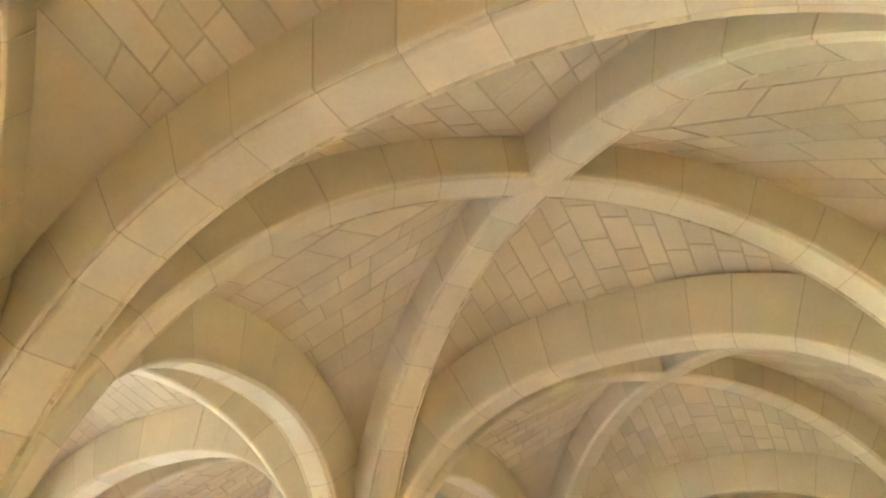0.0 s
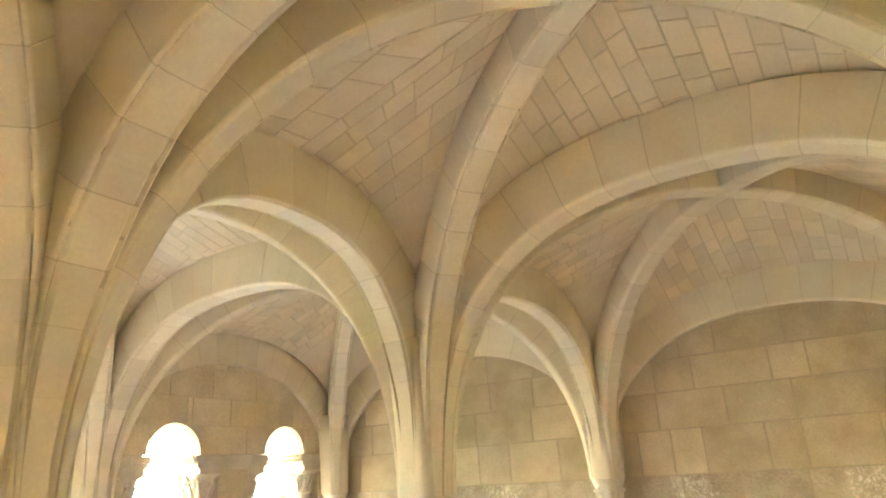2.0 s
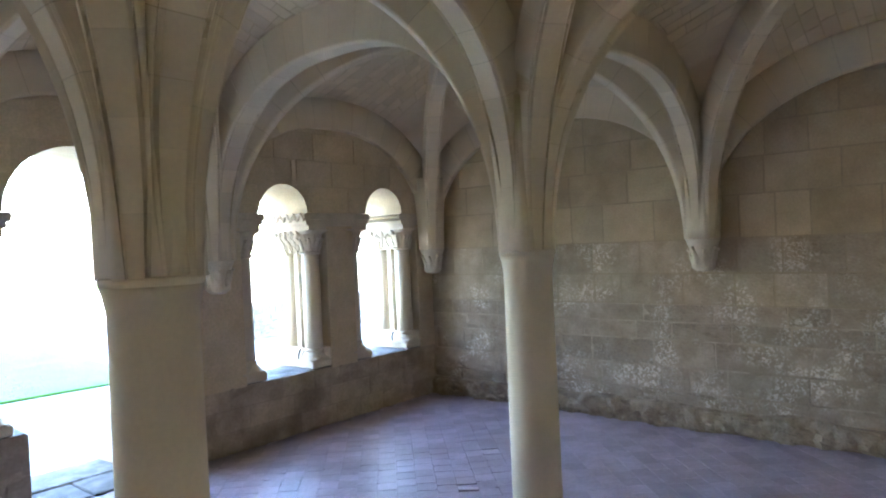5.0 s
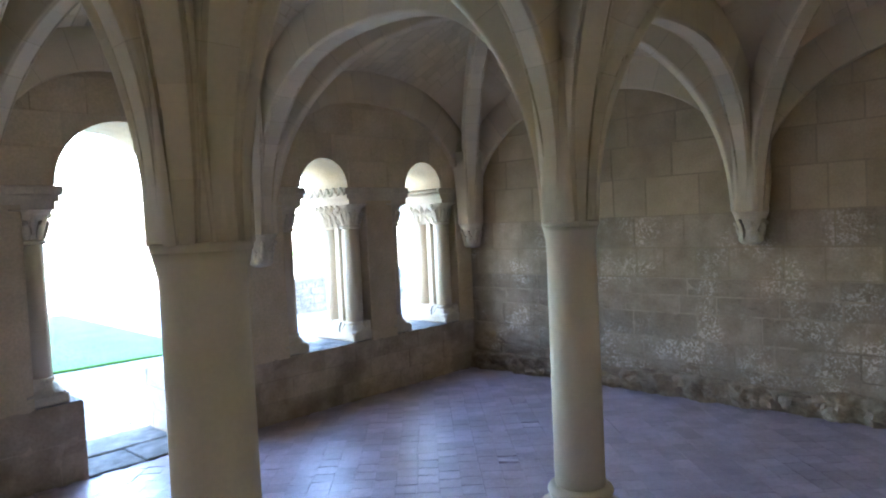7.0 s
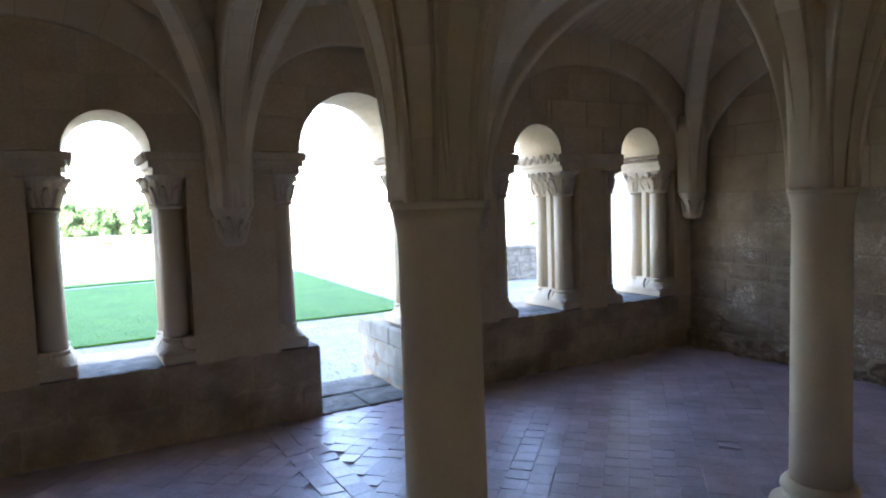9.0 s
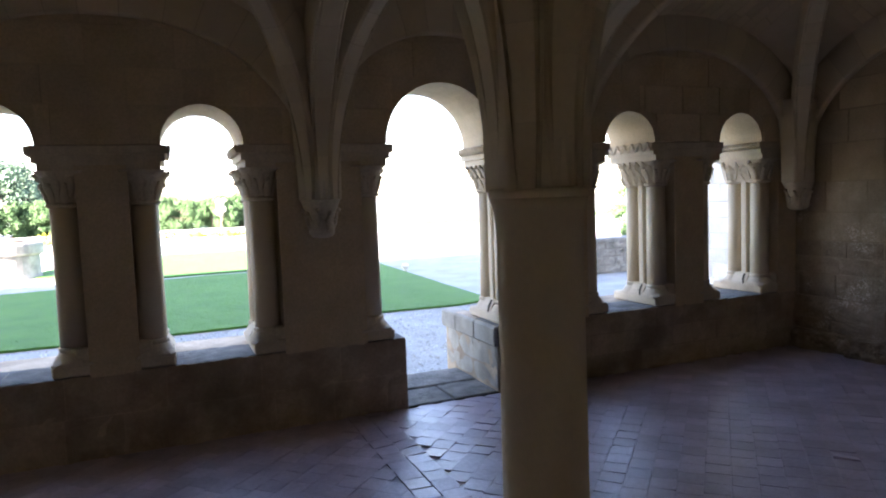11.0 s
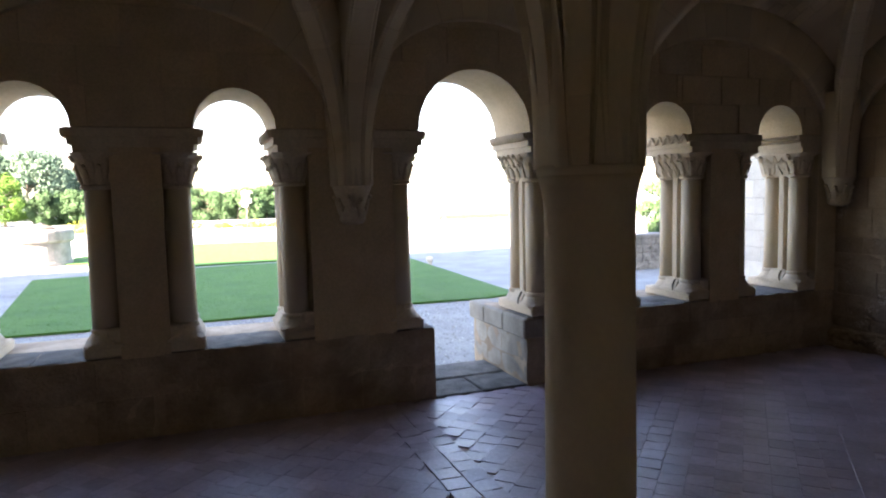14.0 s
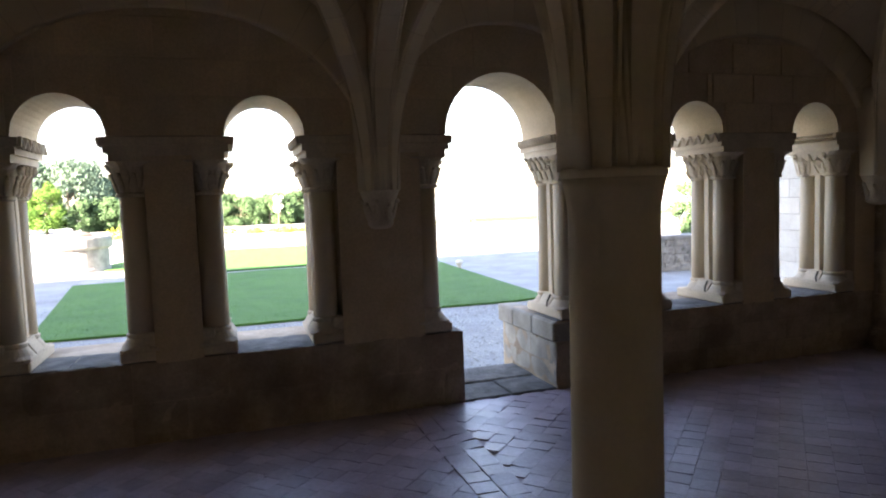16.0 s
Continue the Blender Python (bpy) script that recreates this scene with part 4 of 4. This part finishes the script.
def rubble_stone(y, z, w, h, deep, seed):
    """A rough, rounded lump of stone bedded in the wall's foot."""
    rng = random.Random(seed)
    bm = bmesh.new()
    bmesh.ops.create_icosphere(bm, subdivisions=2, radius=1.0)
    turn = Euler((rng.uniform(-0.25, 0.25), 0, rng.uniform(-0.2, 0.2))).to_matrix()
    for v in bm.verts:
        c = v.co
        c = Vector([math.copysign(abs(k) ** 0.6, k) for k in c])
        c *= 1 + 0.5 * noise.noise(v.co * 1.4 + Vector((seed * 0.37, 0, 0))) + 0.34 * noise.noise(v.co * 4 + Vector((0, seed, 0)))
        v.co = Vector((XE - 0.012, y, z)) + turn @ Vector((c.x * deep, c.y * w / 2, c.z * h / 2))
    part("rubble_stone", bm, M_RUBBLE, end)


def crust():
    """The crumbled foot of the end wall: knobbly bedding mortar with hollows, one rough sheet closed at the back."""
    bm = bmesh.new()
    ny, nz, grid = 330, 13, []
    for j in range(nz + 1):
        row = []
        for i in range(ny + 1):
            y = YK + (YF - YK) * i / ny
            top = 0.205 + 0.05 * noise.noise(Vector((y * 2.1, 3.0, 0.5)))
            z = -0.01 + (top + 0.01) * j / nz
            p = Vector((y * 7, z * 8, 1.7))
            lump = 0.5 + 0.5 * noise.fractal(p, 0.6, 2.0, 4)
            hollow = max(0.0, noise.noise(Vector((y * 3.3, z * 9, 8.2)))) ** 1.2
            d = 0.020 + 0.105 * lump * (1 - 0.3 * j / nz) - 0.17 * hollow
            d = 0.004 if j == nz else max(0.006, d)
            row.append(bm.verts.new((XE - 0.02 - d, y, z)))
        grid.append(row)
    for j in range(nz):
        for i in range(ny):
            bm.faces.new((grid[j][i], grid[j][i + 1], grid[j + 1][i + 1], grid[j + 1][i]))
    part("crumbled_foot", bm, M_RUBBLE, end, "crumbling brown bedding at the wall's foot")


crust()
rng = random.Random(33)
s = YK + 0.05
while s < YF - 0.15:
    w, h = rng.uniform(0.08, 0.2), rng.uniform(0.05, 0.11)
    rubble_stone(s + w / 2, rng.uniform(0.06, 0.15), w, h, rng.uniform(0.055, 0.085), int(s * 100) + 500)
    s += w + rng.uniform(0.0, 0.22)


def outside_arches(a, b, z0, z1):
    """What of a stone from a to b, along the front wall, is clear of the arches."""
    spans = [(a, b)]
    for c, r, sill in OPEN:
        h = max(0.0, z0 - SPRING)
        if h >= r:
            continue
        w = math.sqrt(r * r - h * h) + 0.012
        lo, hi = c - XW - w, c - XW + w
        spans = [q for p in spans for q in ((p[0], min(p[1], lo)), (max(p[0], hi), p[1])) if q[1] > q[0]]
    return spans


def on_front():
    for o in list(front.children):
        if o.name.startswith("stone") and o.location.y == 0:
            o.location.y = -YF


ashlar(front, (XW, YF, 0), (1, 0, 0), (0, -1, 0), [SPRING, 2.46, 2.72, 3.0, 3.3, 3.6], XE - XW, M_STONE, 51, block=(0.35, 0.6), thick=0.008, clear=outside_arches)
ashlar(front, (XW, YF, 0), (1, 0, 0), (0, -1, 0), [0, 0.3, 0.595], DOOR - 0.40 - XW, M_PLINTH, 52, rough=0.011, block=(0.35, 0.7), thick=0.012, joint=0.007)
ashlar(front, (DOOR + 0.44, YF, 0), (1, 0, 0), (0, -1, 0), [0, 0.2, 0.4, 0.595], XE - DOOR - 0.44, M_PLINTH, 53, rough=0.009, block=(0.3, 0.6), thick=0.012, joint=0.008)
ashlar(front, (DOOR + 0.44, YF, 0), (0, 1, 0), (-1, 0, 0), [0.03, 0.20, 0.408], 4.5 - YF, M_JAMB, 54, rough=0.008, block=(0.3, 0.6), thick=0.008, joint=0.008)
on_front()

# ---- floor tiles, laid on the diagonal ----
floor = bpy.data.objects["floor"]
TILE = 0.150
rng = random.Random(5)
tile_meshes = []
for k in range(6):
    bm = bmesh.new()
    half, n = TILE / 2 - 0.0006, 5
    sag, skew = rng.uniform(0.0002, 0.0007), (rng.uniform(-0.0012, 0.0012), rng.uniform(-0.0012, 0.0012))
    grid = []
    for j in range(n + 1):
        row = []
        for i in range(n + 1):
            u, w = (-1, -0.95, -0.4, 0.4, 0.95, 1)[i], (-1, -0.95, -0.4, 0.4, 0.95, 1)[j]
            rim = max(abs(u), abs(w))
            z = -0.0015 if rim == 1 else -sag * (1 - rim ** 2) + rng.uniform(-0.0002, 0.0002)
            row.append(bm.verts.new((u * half + skew[0] * w, w * half + skew[1] * u, z)))
        grid.append(row)
    for j in range(n):
        for i in range(n):
            bm.faces.new((grid[j][i], grid[j][i + 1], grid[j + 1][i + 1], grid[j + 1][i]))
    skirt = bmesh.ops.extrude_edge_only(bm, edges=[e for e in bm.edges if e.is_boundary])["geom"]
    for v in skirt:
        if isinstance(v, bmesh.types.BMVert):
            v.co.z = -0.02
    tile_meshes.append(finish(bm, "tile", M_TILE))
many = bmesh.new()
q = math.sqrt(0.5)
for i in range(-66, 67):
    shift = random.Random(i).random()
    for j in range(-70, 71):
        a, b = i * TILE + 0.003 * noise.noise(Vector((j * 0.3, i * 7.1, 0))), (j + shift) * TILE
        x, y = 1.1 + q * (b - a), 1.014 + q * (a + b)
        if 0.17 < x < 0.43 and y > 0.35:
            continue
        if not (XW - 0.05 < x < XE + 0.05 and YK - 0.05 < y < YF + 0.02):
            continue
        if max(abs(x - XA), abs(y)) < 0.2 or max(abs(x - XB), abs(y)) < 0.2:
            continue
        near_door = math.exp(-((x - 0.9) ** 2 + (y - 2.4) ** 2) / 1.2)
        lean = 0.003 + 0.024 * near_door
        if any(math.hypot(x - hx, y - hy) < 0.1 for hx, hy in ((3.6, 1.36), (4.43, 0.48), (3.3, 1.55), (3.75, 1.6), (4.9, 0.3), (2.9, 1.0), (3.15, 0.55), (4.1, 1.9))):
            lean = 0.07      # a few loose tiles stand up at one edge
        m = Matrix.Translation((x, y, rng.uniform(-0.0008, 0.0006))) @ Euler((rng.gauss(0, lean), rng.gauss(0, lean), radians(45) + rng.gauss(0, 0.012))).to_matrix().to_4x4()
        if 0.43 < x < 2.5 and 0.6 < y < YF:
            ob = new("tile", rng.choice(tile_meshes))
            ob.parent = floor
            ob.matrix_basis = m
        else:
            n = len(many.verts)
            many.from_mesh(rng.choice(tile_meshes))
            many.verts.ensure_lookup_table()
            for v in many.verts[n:]:
                v.co = m @ v.co
# a band two tiles wide, laid square, that runs from the doorway into the room
for i in range(2):
    for j in range(20):
        lean = 0.02 + 0.02 * (j > 11)
        ob = new("tile", rng.choice(tile_meshes))
        ob.parent = floor
        ob.matrix_basis = Matrix.Translation((0.226 + 0.152 * i, 0.41 + 0.15 * (j + 0.4 * i), 0.004 + rng.uniform(-0.001, 0.001))) @ Euler((rng.gauss(0, lean), rng.gauss(0, lean), rng.gauss(0, 0.008))).to_matrix().to_4x4()
me = bpy.data.meshes.new("tiles")
many.to_mesh(me)
many.free()
me.materials.append(M_TILES)
ob = new("tiles", me)
ob.parent = floor
tagged(ob, "worn reddish terracotta floor tiles", kind="stuff")
# threshold slabs of the doorway
for k, (x0, x1, y0, y1) in enumerate(((DOOR - 0.40, DOOR + 0.02, YF, YF + 0.45), (DOOR + 0.025, DOOR + 0.44, YF, YF + 0.45), (DOOR - 0.40, DOOR + 0.44, YF + 0.455, 4.25))):
    bm = bmesh.new()
    box(bm, x0, x1, y0 + 0.005, y1, -0.25, 0.012 + 0.006 * k, 0.01)
    tagged(part("doorstep", bm, M_SILL), "worn grey limestone doorstep slab in the doorway", "doorstep", kind="structure")
bm = bmesh.new()
outline = [(DOOR - 0.40, 4.254), (DOOR + 0.40, 4.254)] + [(DOOR + 0.40 * math.cos(math.pi * i / 14), 4.26 + 0.17 * math.sin(math.pi * i / 14)) for i in range(15)]
high, low = [bm.verts.new((x, y, -0.035)) for x, y in outline], [bm.verts.new((x, y, -0.25)) for x, y in outline]
bm.faces.new(high)
for i in range(len(outline)):
    j = (i + 1) % len(outline)
    bm.faces.new((low[i], low[j], high[j], high[i]))
tagged(part("doorstep", bm, M_PALE), "pale worn outer doorstep with a rounded edge", "doorstep", kind="structure")
